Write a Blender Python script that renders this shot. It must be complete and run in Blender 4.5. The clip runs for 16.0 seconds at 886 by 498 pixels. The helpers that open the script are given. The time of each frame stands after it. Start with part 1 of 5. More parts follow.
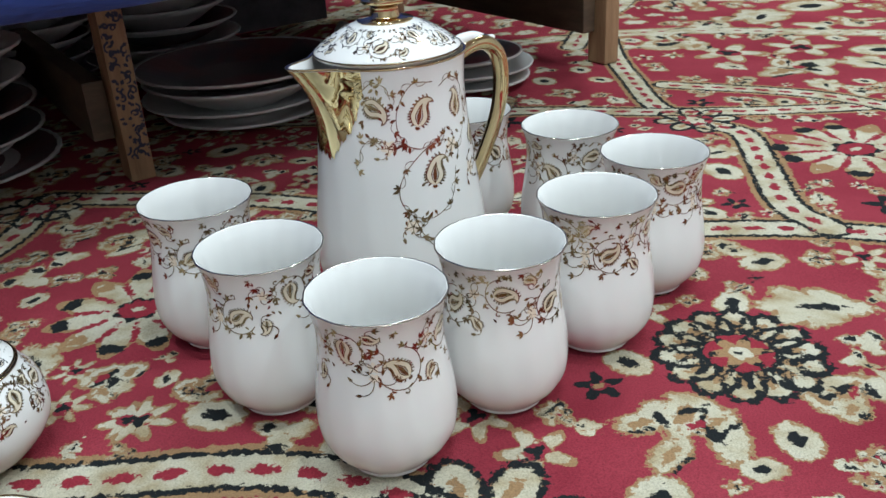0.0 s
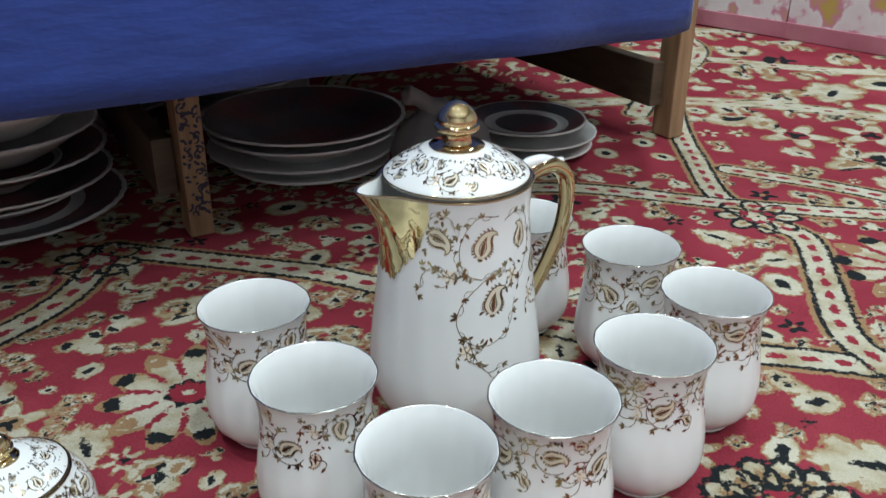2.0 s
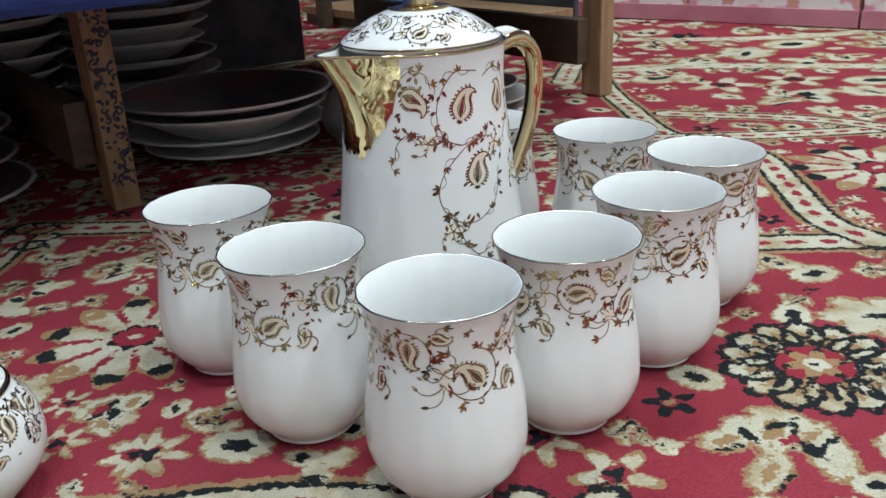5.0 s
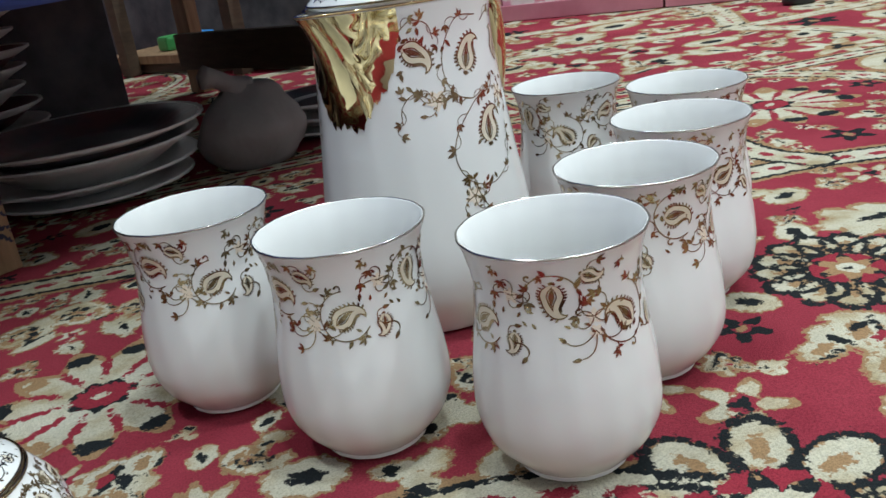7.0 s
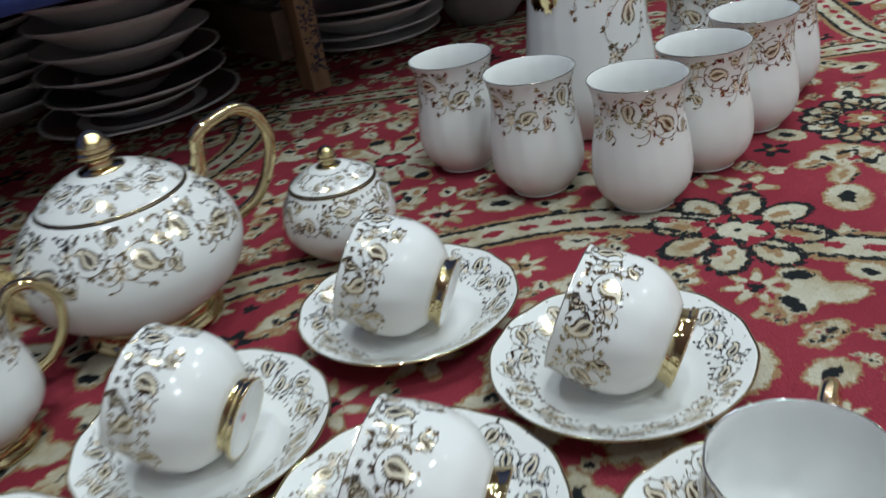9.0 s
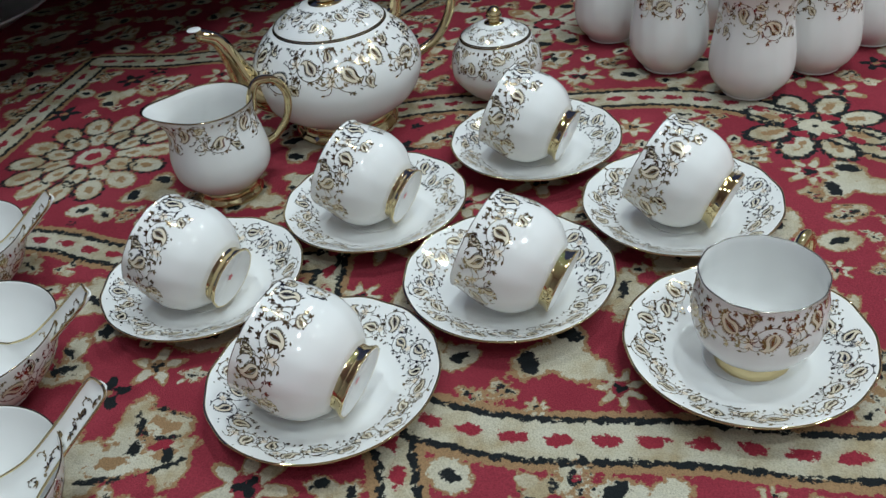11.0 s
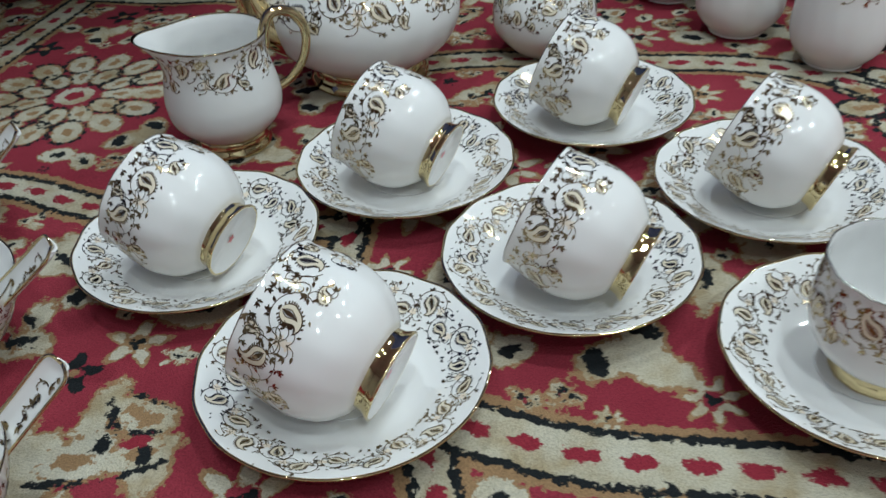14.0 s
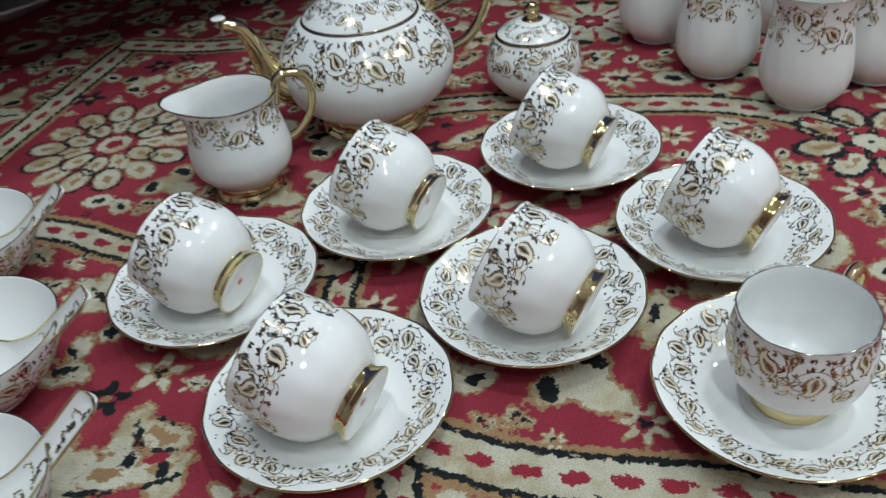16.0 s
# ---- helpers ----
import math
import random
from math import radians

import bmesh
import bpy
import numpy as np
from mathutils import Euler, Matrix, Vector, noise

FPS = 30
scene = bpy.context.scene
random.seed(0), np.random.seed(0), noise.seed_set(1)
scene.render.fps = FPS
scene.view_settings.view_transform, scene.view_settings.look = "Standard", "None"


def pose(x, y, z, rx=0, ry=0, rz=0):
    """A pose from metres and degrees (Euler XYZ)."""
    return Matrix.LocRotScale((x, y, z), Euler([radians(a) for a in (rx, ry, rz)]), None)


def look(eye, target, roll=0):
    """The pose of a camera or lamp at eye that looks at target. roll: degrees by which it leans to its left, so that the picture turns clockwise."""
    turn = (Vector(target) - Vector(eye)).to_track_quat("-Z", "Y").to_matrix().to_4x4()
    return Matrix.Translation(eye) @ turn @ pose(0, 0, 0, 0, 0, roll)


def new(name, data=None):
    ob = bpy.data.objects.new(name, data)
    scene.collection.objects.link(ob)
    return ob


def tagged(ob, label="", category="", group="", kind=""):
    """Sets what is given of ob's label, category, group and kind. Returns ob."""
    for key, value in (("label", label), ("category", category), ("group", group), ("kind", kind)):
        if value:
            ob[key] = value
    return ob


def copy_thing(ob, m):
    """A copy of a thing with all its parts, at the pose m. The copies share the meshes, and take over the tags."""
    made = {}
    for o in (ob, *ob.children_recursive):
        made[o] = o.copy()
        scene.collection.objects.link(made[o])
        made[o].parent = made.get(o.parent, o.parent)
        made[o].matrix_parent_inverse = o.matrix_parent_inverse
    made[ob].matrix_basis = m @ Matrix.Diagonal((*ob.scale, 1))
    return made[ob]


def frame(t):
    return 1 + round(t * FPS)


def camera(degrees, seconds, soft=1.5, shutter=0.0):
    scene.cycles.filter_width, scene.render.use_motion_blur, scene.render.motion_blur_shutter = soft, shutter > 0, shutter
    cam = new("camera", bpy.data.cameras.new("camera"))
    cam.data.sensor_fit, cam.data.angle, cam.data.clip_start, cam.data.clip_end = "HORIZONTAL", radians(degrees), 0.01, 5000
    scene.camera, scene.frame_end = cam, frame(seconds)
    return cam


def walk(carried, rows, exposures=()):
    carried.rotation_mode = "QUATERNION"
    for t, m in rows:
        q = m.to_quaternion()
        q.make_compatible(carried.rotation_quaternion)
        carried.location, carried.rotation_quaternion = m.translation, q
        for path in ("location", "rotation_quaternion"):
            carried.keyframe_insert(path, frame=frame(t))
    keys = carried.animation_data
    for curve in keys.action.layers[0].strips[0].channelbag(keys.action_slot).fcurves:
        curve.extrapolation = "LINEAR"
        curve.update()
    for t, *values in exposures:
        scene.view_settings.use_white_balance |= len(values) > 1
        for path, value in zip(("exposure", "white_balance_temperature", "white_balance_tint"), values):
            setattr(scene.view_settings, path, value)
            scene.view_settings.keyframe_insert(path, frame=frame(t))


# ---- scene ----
cam = camera(54.2, 16.0, shutter=0.3)
PATH = [
    (0, (0.024, -0.003, 0.315), (-0.024, 1.799, -0.553), -3.5),
    (0.5, (0.018, 0.012, 0.332), (-0.037, 1.781, -0.599), -2.0),
    (1, (0.007, 0.041, 0.408), (-0.096, 1.765, -0.599), -0.1),
    (1.5, (-0.001, 0.044, 0.416), (-0.134, 1.78, -0.569), 0.6),
    (2, (0.014, 0.033, 0.391), (-0.129, 1.83, -0.474), 0.2),
    (2.5, (0.01, 0.019, 0.289), (-0.118, 1.855, -0.494), -0.9),
    (3, (0.009, 0.019, 0.267), (-0.11, 1.875, -0.468), -2.0),
    (3.5, (0.013, 0.018, 0.262), (-0.091, 1.882, -0.455), -2.6),
    (4, (0.014, 0.019, 0.264), (-0.078, 1.881, -0.461), -2.4),
    (4.2, (0.019, 0.022, 0.264), (-0.073, 1.876, -0.48), -2.1),
    (6.3, (-0.163, 0.072, 0.248), (0.279, 1.888, -0.464), -7.3),
    (6.5, (-0.168, 0.081, 0.231), (0.302, 1.895, -0.469), -7.7),
    (7, (-0.151, 0.096, 0.218), (0.36, 1.902, -0.475), -8.5),
    (7.5, (-0.145, 0.099, 0.215), (0.369, 1.901, -0.484), -9.1),
    (8, (-0.131, 0.091, 0.233), (0.304, 1.901, -0.5), -9.6),
    (8.5, (-0.149, -0.028, 0.246), (0.07, 1.792, -0.555), -10.3),
    (9, (-0.178, -0.231, 0.316), (-0.208, 1.537, -0.617), -10.4),
    (9.5, (-0.167, -0.333, 0.372), (-0.377, 1.371, -0.654), -9.8),
    (10, (-0.149, -0.394, 0.393), (-0.484, 1.233, -0.721), -9.3),
    (10.2, (-0.146, -0.406, 0.395), (-0.51, 1.199, -0.741), -9.1),
    (12.3, (-0.185, -0.359, 0.3515), (-0.531, 1.211, -0.838), -3.5),
    (12.5, (-0.226, -0.332, 0.295), (-0.572, 1.236, -0.896), -3.0),
    (13, (-0.268, -0.262, 0.227), (-0.619, 1.314, -0.967), -3.1),
    (13.5, (-0.255, -0.265, 0.2425), (-0.608, 1.307, -0.955), -3.6),
    (14, (-0.203, -0.331, 0.323), (-0.558, 1.238, -0.874), -3.6),
    (14.5, (-0.174, -0.366, 0.377), (-0.584, 1.192, -0.808), -4.5),
    (15, (-0.145, -0.403, 0.426), (-0.593, 1.163, -0.735), -5.1),
    (15.5, (-0.139, -0.415, 0.436), (-0.611, 1.148, -0.719), -5.6),
    (16, (-0.144, -0.364, 0.385), (-0.613, 1.178, -0.799), -6.7),
]
EXPOSURES = [(0, 0.24), (1.0, 0.16), (1.8, 0.16), (2.7, 0.24), (3.5, 0.26), (7.5, 0.26), (8.5, 0.24), (9.0, -0.32), (9.5, -0.32), (10.2, -0.32), (12.4, -0.30), (13, -0.24), (13.5, -0.24), (14, -0.34), (14.5, -0.40), (15.3, -0.33), (16, -0.28)]
walk(cam, [(t, look(eye, target, roll)) for t, eye, target, roll in PATH], EXPOSURES)

# ---------------------------------------------------------------- light
world = bpy.data.worlds.new("world")
scene.world = world
world.use_nodes = True
world.node_tree.nodes["Background"].inputs[0].default_value = (0.9, 0.95, 1.0, 1)
world.node_tree.nodes["Background"].inputs[1].default_value = 0.15
LAMP_WATTS = 20.8
LAMPS = [(2.5, -0.3, 3.0), (0.7, -2.0, 3.0), (0.2, -1.2, 3.0), (1.5, -1.0, 3.0), (-1.0, 0.3, 3.0), (0.4, 0.2, 3.0), (1.6, 0.9, 3.0), (0.2, 2.2, 3.0), (1.4, 2.3, 3.0)]


def ceiling_lamp(x, y, z):
    data = bpy.data.lights.new("lamp", "AREA")
    data.shape, data.size, data.energy, data.color = "DISK", 0.16, LAMP_WATTS, (0.845, 1.0, 1.05)
    ob = new("lamp", data)
    ob.location = (x, y, z - 0.06)
    return ob


for p in LAMPS:
    ceiling_lamp(*p)

# ---------------------------------------------------------------- materials


def material(name, colour, rough=0.5, metal=0.0, **extra):
    m = bpy.data.materials.new(name)
    m.use_nodes = True
    b = m.node_tree.nodes["Principled BSDF"]
    b.inputs["Base Color"].default_value = (*colour, 1)
    b.inputs["Roughness"].default_value = rough
    b.inputs["Metallic"].default_value = metal
    for k, v in extra.items():
        b.inputs[k.replace("_", " ")].default_value = v
    return m


def node(m, kind, **values):
    n = m.node_tree.nodes.new(kind)
    for k, v in values.items():
        if k in n.inputs:
            n.inputs[k].default_value = v
    return n


def link(m, a, b):
    m.node_tree.links.new(a, b)


def coords(m, scale=(1, 1, 1), source="Object"):
    tc = m.node_tree.nodes.new("ShaderNodeTexCoord")
    mp = m.node_tree.nodes.new("ShaderNodeMapping")
    mp.inputs["Scale"].default_value = scale
    link(m, tc.outputs[source], mp.inputs["Vector"])
    return mp.outputs["Vector"]


def noise_node(m, vec, scale, detail=3.0, rough=0.55):
    n = m.node_tree.nodes.new("ShaderNodeTexNoise")
    n.inputs["Scale"].default_value, n.inputs["Detail"].default_value, n.inputs["Roughness"].default_value = scale, detail, rough
    link(m, vec, n.inputs["Vector"])
    return n.outputs["Fac"]


def ramp(m, fac, stops):
    r = m.node_tree.nodes.new("ShaderNodeValToRGB")
    e = r.color_ramp.elements
    while len(e) < len(stops):
        e.new(0.5)
    for k, (pos, col) in zip(e, stops):
        k.position, k.color = pos, (*col, 1)
    link(m, fac, r.inputs["Fac"])
    return r.outputs["Color"]


def bump(m, height, strength, distance):
    b = m.node_tree.nodes.new("ShaderNodeBump")
    b.inputs["Strength"].default_value, b.inputs["Distance"].default_value = strength, distance
    link(m, height, b.inputs["Height"])
    link(m, b.outputs["Normal"], m.node_tree.nodes["Principled BSDF"].inputs["Normal"])


def basecol(m, out):
    link(m, out, m.node_tree.nodes["Principled BSDF"].inputs["Base Color"])


def maths(m, op, a, b=None):
    n = m.node_tree.nodes.new("ShaderNodeMath")
    n.operation = op
    for i, v in enumerate((a, b)):
        if v is None:
            continue
        if isinstance(v, (int, float)):
            n.inputs[i].default_value = v
        else:
            link(m, v, n.inputs[i])
    return n.outputs[0]


def mix(m, fac, a, b):
    n = m.node_tree.nodes.new("ShaderNodeMix")
    n.data_type = "RGBA"
    link(m, fac, n.inputs[0])
    for i, v in ((6, a), (7, b)):
        if isinstance(v, tuple):
            n.inputs[i].default_value = (*v, 1)
        else:
            link(m, v, n.inputs[i])
    return n.outputs[2]


porcelain = material("porcelain", (0.80, 0.79, 0.775), 0.035, IOR=1.52)
v = coords(porcelain)
basecol(porcelain, ramp(porcelain, noise_node(porcelain, v, 14, 4), [(0.3, (0.765, 0.757, 0.742)), (0.7, (0.80, 0.793, 0.782))]))
bump(porcelain, noise_node(porcelain, v, 55, 2), 0.06, 0.0015)

gold = material("gold", (0.68, 0.56, 0.31), 0.06, 1.0)
v = coords(gold)
bump(gold, noise_node(gold, v, 75, 1), 0.2, 0.002)
link(gold, ramp(gold, noise_node(gold, v, 40, 3), [(0.3, (0.02,) * 3), (0.8, (0.06,) * 3)]), gold.node_tree.nodes["Principled BSDF"].inputs["Roughness"])

gold_print = material("gold_print", (0.45, 0.34, 0.18), 0.13, 1.0)
silver_line = material("silver_line", (0.46, 0.44, 0.40), 0.18, 1.0)
v = coords(gold_print)
basecol(gold_print, ramp(gold_print, noise_node(gold_print, v, 70, 2), [(0.35, (0.24, 0.175, 0.10)), (0.65, (0.44, 0.345, 0.20))]))
bump(gold_print, noise_node(gold_print, v, 160, 2), 0.15, 0.001)
beige_print = material("beige_print", (0.70, 0.60, 0.44), 0.2, 0.1)
v = coords(beige_print)
basecol(beige_print, ramp(beige_print, noise_node(beige_print, v, 60, 2), [(0.3, (0.66, 0.575, 0.43)), (0.7, (0.75, 0.68, 0.55))]))
petal_print = material("petal_print", (0.78, 0.68, 0.55), 0.2)
v = coords(petal_print)
basecol(petal_print, ramp(petal_print, noise_node(petal_print, v, 90, 2), [(0.3, (0.76, 0.64, 0.50)), (0.7, (0.80, 0.72, 0.62))]))
seal_print = material("seal_print", (0.55, 0.05, 0.06), 0.3)
INK = [gold_print, beige_print, petal_print]

carpet_mat = material("carpet_wool", (0.3, 0.02, 0.04), 1.0, Specular_IOR_Level=0.05)
v = coords(carpet_mat)
fuzz = maths(carpet_mat, "MULTIPLY", maths(carpet_mat, "SUBTRACT", noise_node(carpet_mat, v, 200, 4, 0.65), 0.5), 12.0)
pile = noise_node(carpet_mat, v, 900, 3, 0.7)
tone = noise_node(carpet_mat, v, 9, 4)
col = ramp(carpet_mat, tone, [(0.3, (0.265, 0.030, 0.048)), (0.7, (0.36, 0.052, 0.074))])
cream_wool = ramp(carpet_mat, noise_node(carpet_mat, v, 26, 3, 0.6), [(0.36, (0.43, 0.345, 0.215)), (0.52, (0.57, 0.52, 0.395)), (0.7, (0.62, 0.58, 0.47))])
for key, shade in (("tan", (0.36, 0.22, 0.115)), ("cream", cream_wool), ("black", (0.020, 0.023, 0.025)), ("red", (0.31, 0.034, 0.052))):
    at = carpet_mat.node_tree.nodes.new("ShaderNodeAttribute")
    at.attribute_name = key
    r = carpet_mat.node_tree.nodes.new("ShaderNodeMapRange")
    r.interpolation_type = "SMOOTHSTEP"
    r.inputs["From Min"].default_value, r.inputs["From Max"].default_value = -0.45, 0.45
    link(carpet_mat, maths(carpet_mat, "ADD", at.outputs["Fac"], fuzz), r.inputs["Value"])
    col = mix(carpet_mat, r.outputs[0], col, shade)
wool = carpet_mat.node_tree.nodes.new("ShaderNodeMix")
wool.data_type, wool.blend_type = "RGBA", "MULTIPLY"
wool.inputs[0].default_value = 1.0
link(carpet_mat, col, wool.inputs[6])
link(carpet_mat, ramp(carpet_mat, pile, [(0.25, (0.62,) * 3), (0.6, (1.08,) * 3)]), wool.inputs[7])
basecol(carpet_mat, wool.outputs[2])
bump(carpet_mat, pile, 0.7, 0.003)


def wood_material(name, dark, light, scale):
    m = material(name, light, 0.6)
    v = coords(m, scale)
    basecol(m, ramp(m, noise_node(m, v, 6, 5, 0.65), [(0.3, dark), (0.7, light)]))
    bump(m, noise_node(m, v, 30, 3), 0.3, 0.002)
    return m


leg_wood = wood_material("leg_wood", (0.20, 0.11, 0.055), (0.36, 0.22, 0.12), (12, 12, 1.5))
# kept far darker than the legs: shade under the table put into the colour
darkened_wood = wood_material("darkened_wood", (0.055, 0.033, 0.02), (0.11, 0.07, 0.042), (3, 3, 14))
ink_blue = material("ink_blue", (0.02, 0.022, 0.05), 0.5)
cloth_mat = material("blue_cloth", (0.02, 0.05, 0.30), 0.8, Sheen_Weight=0.2)
v = coords(cloth_mat, (1, 1, 3))
basecol(cloth_mat, ramp(cloth_mat, noise_node(cloth_mat, v, 7, 4), [(0.3, (0.010, 0.029, 0.17)), (0.7, (0.017, 0.047, 0.26))]))
bump(cloth_mat, noise_node(cloth_mat, v, 24, 3), 0.4, 0.006)
stoneware = material("stoneware", (0.42, 0.40, 0.39), 0.3)
v = coords(stoneware)
basecol(stoneware, ramp(stoneware, noise_node(stoneware, v, 8, 4), [(0.3, (0.62, 0.61, 0.60)), (0.7, (0.74, 0.73, 0.71))]))
# plate faces: under-table shade put into the colour, with reddish blotches
plate_shaded = material("plate_shaded", (0.07, 0.07, 0.08), 0.3)
v = coords(plate_shaded)
basecol(plate_shaded, ramp(plate_shaded, noise_node(plate_shaded, v, 9, 3), [(0.46, (0.085, 0.085, 0.10)), (0.62, (0.20, 0.07, 0.075))]))
bag_mat = material("grey_bag", (0.22, 0.21, 0.21), 0.7)
v = coords(bag_mat)
basecol(bag_mat, ramp(bag_mat, noise_node(bag_mat, v, 10, 4), [(0.3, (0.17, 0.16, 0.16)), (0.7, (0.27, 0.25, 0.25))]))
bump(bag_mat, noise_node(bag_mat, v, 18, 3), 0.6, 0.01)
box_print = material("floral_print", (0.8, 0.6, 0.6), 0.45)
v = coords(box_print)
blot = noise_node(box_print, v, 17, 3, 0.5)
flowers = ramp(box_print, blot, [(0.33, (0.62, 0.26, 0.36)), (0.39, (0.72, 0.62, 0.62)), (0.54, (0.76, 0.71, 0.70)), (0.59, (0.60, 0.24, 0.34)), (0.68, (0.52, 0.36, 0.10))])
basecol(box_print, flowers)
box_pink = material("pink_card", (0.48, 0.17, 0.21), 0.5)
v = coords(box_pink)
basecol(box_pink, ramp(box_pink, noise_node(box_pink, v, 12, 4), [(0.3, (0.42, 0.14, 0.18)), (0.7, (0.54, 0.21, 0.26))]))
white_paint = material("white_wall", (0.72, 0.70, 0.67), 0.8)
v = coords(white_paint)
basecol(white_paint, ramp(white_paint, noise_node(white_paint, v, 1.5, 4), [(0.3, (0.40, 0.41, 0.41)), (0.7, (0.50, 0.51, 0.51))]))
wall_mat = material("wall_paint", (0.34, 0.31, 0.28), 0.8)
v = coords(wall_mat)
basecol(wall_mat, ramp(wall_mat, noise_node(wall_mat, v, 1.2, 4), [(0.3, (0.56, 0.58, 0.58)), (0.7, (0.64, 0.66, 0.66))]))
black_plastic = material("black_plastic", (0.015, 0.015, 0.017), 0.35)
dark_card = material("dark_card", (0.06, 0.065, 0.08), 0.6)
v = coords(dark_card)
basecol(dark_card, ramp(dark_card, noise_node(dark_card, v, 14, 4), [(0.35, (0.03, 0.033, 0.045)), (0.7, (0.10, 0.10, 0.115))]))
packet_blue = material("packet_blue", (0.03, 0.25, 0.62), 0.4)
packet_green = material("packet_green", (0.05, 0.30, 0.08), 0.4)

# ---------------------------------------------------------------- mesh helpers


def mesh_from(name, verts, faces, mats, slots=None, smooth=True):
    me = bpy.data.meshes.new(name)
    me.from_pydata([tuple(p) for p in verts], [], faces)
    for m in mats:
        me.materials.append(m)
    if slots is not None:
        me.polygons.foreach_set("material_index", slots)
    me.polygons.foreach_set("use_smooth", [smooth] * len(faces))
    me.update()
    return me


def part(name, me, parent, label=""):
    ob = new(name, me)
    ob.parent = parent
    if label:
        ob["label"] = label
    return ob


def thing(name, label, category, group="", kind="", m=None):
    ob = tagged(new(name), label, category, group, kind)
    ob.empty_display_size = 0.02
    if m is not None:
        ob.matrix_basis = m
    return ob


def spline(pts, n):
    """Catmull-Rom through the points, n samples."""
    p = np.array(pts, float)
    q = np.vstack([2 * p[0] - p[1], p, 2 * p[-1] - p[-2]])
    t = np.linspace(0, len(p) - 1, n)
    i = np.minimum(t.astype(int), len(p) - 2)
    f = (t - i)[:, None]
    a, b, c, d = q[i], q[i + 1], q[i + 2], q[i + 3]
    return 0.5 * (2 * b + (c - a) * f + (2 * a - 5 * b + 4 * c - d) * f ** 2 + (3 * b - a - 3 * c + d) * f ** 3)


class Profile:
    """A smooth outline of radius and height with its arc length."""

    def __init__(self, pts, n=60):
        self.p = spline(pts, n)
        self.p[:, 0] = np.maximum(self.p[:, 0], 0)
        d = np.linalg.norm(np.diff(self.p, axis=0), axis=1)
        self.s = np.r_[0, np.cumsum(d)]
        t = np.gradient(self.p, axis=0)
        t /= np.maximum(np.linalg.norm(t, axis=1), 1e-9)[:, None]
        self.nrm = np.stack([-t[:, 1], t[:, 0]], 1)

    def at(self, s, off=0.0):
        r = np.interp(s, self.s, self.p[:, 0]) + off * np.interp(s, self.s, self.nrm[:, 0])
        z = np.interp(s, self.s, self.p[:, 1]) + off * np.interp(s, self.s, self.nrm[:, 1])
        return r, z


def plain(th, r, z):
    return np.stack([r * np.cos(th), r * np.sin(th), z], -1)


def lathe(name, ring, mat, warp=plain, seg=72, close=False, slots=None):
    """A turned form: ring is a list of radius and height."""
    ring = np.array(ring, float)
    th = np.linspace(0, 2 * np.pi, seg, endpoint=False)
    n = len(ring)
    P = warp(np.repeat(th[None], n, 0), np.repeat(ring[:, :1], seg, 1), np.repeat(ring[:, 1:], seg, 1)).reshape(-1, 3)
    faces = []
    for i in range(n if close else n - 1):
        a, b = i * seg, ((i + 1) % n) * seg
        for j in range(seg):
            k = (j + 1) % seg
            faces.append((a + j, a + k, b + k, b + j))
    mats = mat if isinstance(mat, list) else [mat]
    idx = None
    if slots:
        idx = np.repeat([slots(*ring[i]) for i in range(n if close else n - 1)], seg).tolist()
    return mesh_from(name, P, faces, mats, idx)


def shell(outer, inner, n=46):
    """Outline of a hollow vessel: outer from foot to rim, a rounded lip, inner from rim to the middle."""
    a, b = spline(outer, n), spline(inner, n)
    return np.vstack([[[0.0, outer[0][1]]], a, b])


def tube(name, pts, radii, mat, seg=12, n=40, flat=1.0, side=(0, 0, 1)):
    """A swept tube with rounded ends; flat squashes it across the side vector."""
    c = spline(pts, n)
    r = np.interp(np.linspace(0, 1, n), np.linspace(0, 1, len(radii)), radii)
    k = np.linspace(0, 1, n)
    t = np.gradient(c, axis=0)
    t /= np.linalg.norm(t, axis=1)[:, None]
    verts, faces = [], []
    s = np.array(side, float)
    for i in range(n):
        a = np.cross(t[i], s)
        a /= max(np.linalg.norm(a), 1e-6)
        b = np.cross(a, t[i])
        for j in range(seg):
            w = 2 * np.pi * j / seg
            verts.append(c[i] + r[i] * (np.cos(w) * a * flat + np.sin(w) * b))
    for i in range(n - 1):
        for j in range(seg):
            k = (j + 1) % seg
            faces.append((i * seg + j, i * seg + k, (i + 1) * seg + k, (i + 1) * seg + j))
    for i, sgn in ((0, 1), (n - 1, -1)):
        verts.append(c[i] - sgn * t[i] * r[i] * 0.6)
        m = len(verts) - 1
        for j in range(seg):
            k = (j + 1) % seg
            faces.append((m, i * seg + k, i * seg + j) if sgn > 0 else (m, i * seg + j, i * seg + k))
    return mesh_from(name, verts, faces, [mat])


def box_mesh(name, size, mat, bevel=0.002, base=True):
    bm = bmesh.new()
    bmesh.ops.create_cube(bm, size=1)
    bmesh.ops.scale(bm, vec=size, verts=bm.verts)
    if base:
        bmesh.ops.translate(bm, vec=(0, 0, size[2] / 2), verts=bm.verts)
    if bevel:
        bmesh.ops.bevel(bm, geom=bm.edges[:], offset=bevel, segments=2, affect="EDGES", profile=0.7)
    me = bpy.data.meshes.new(name)
    bm.to_mesh(me)
    bm.free()
    me.materials.append(mat)
    return me


# ---------------------------------------------------------------- printed ornament


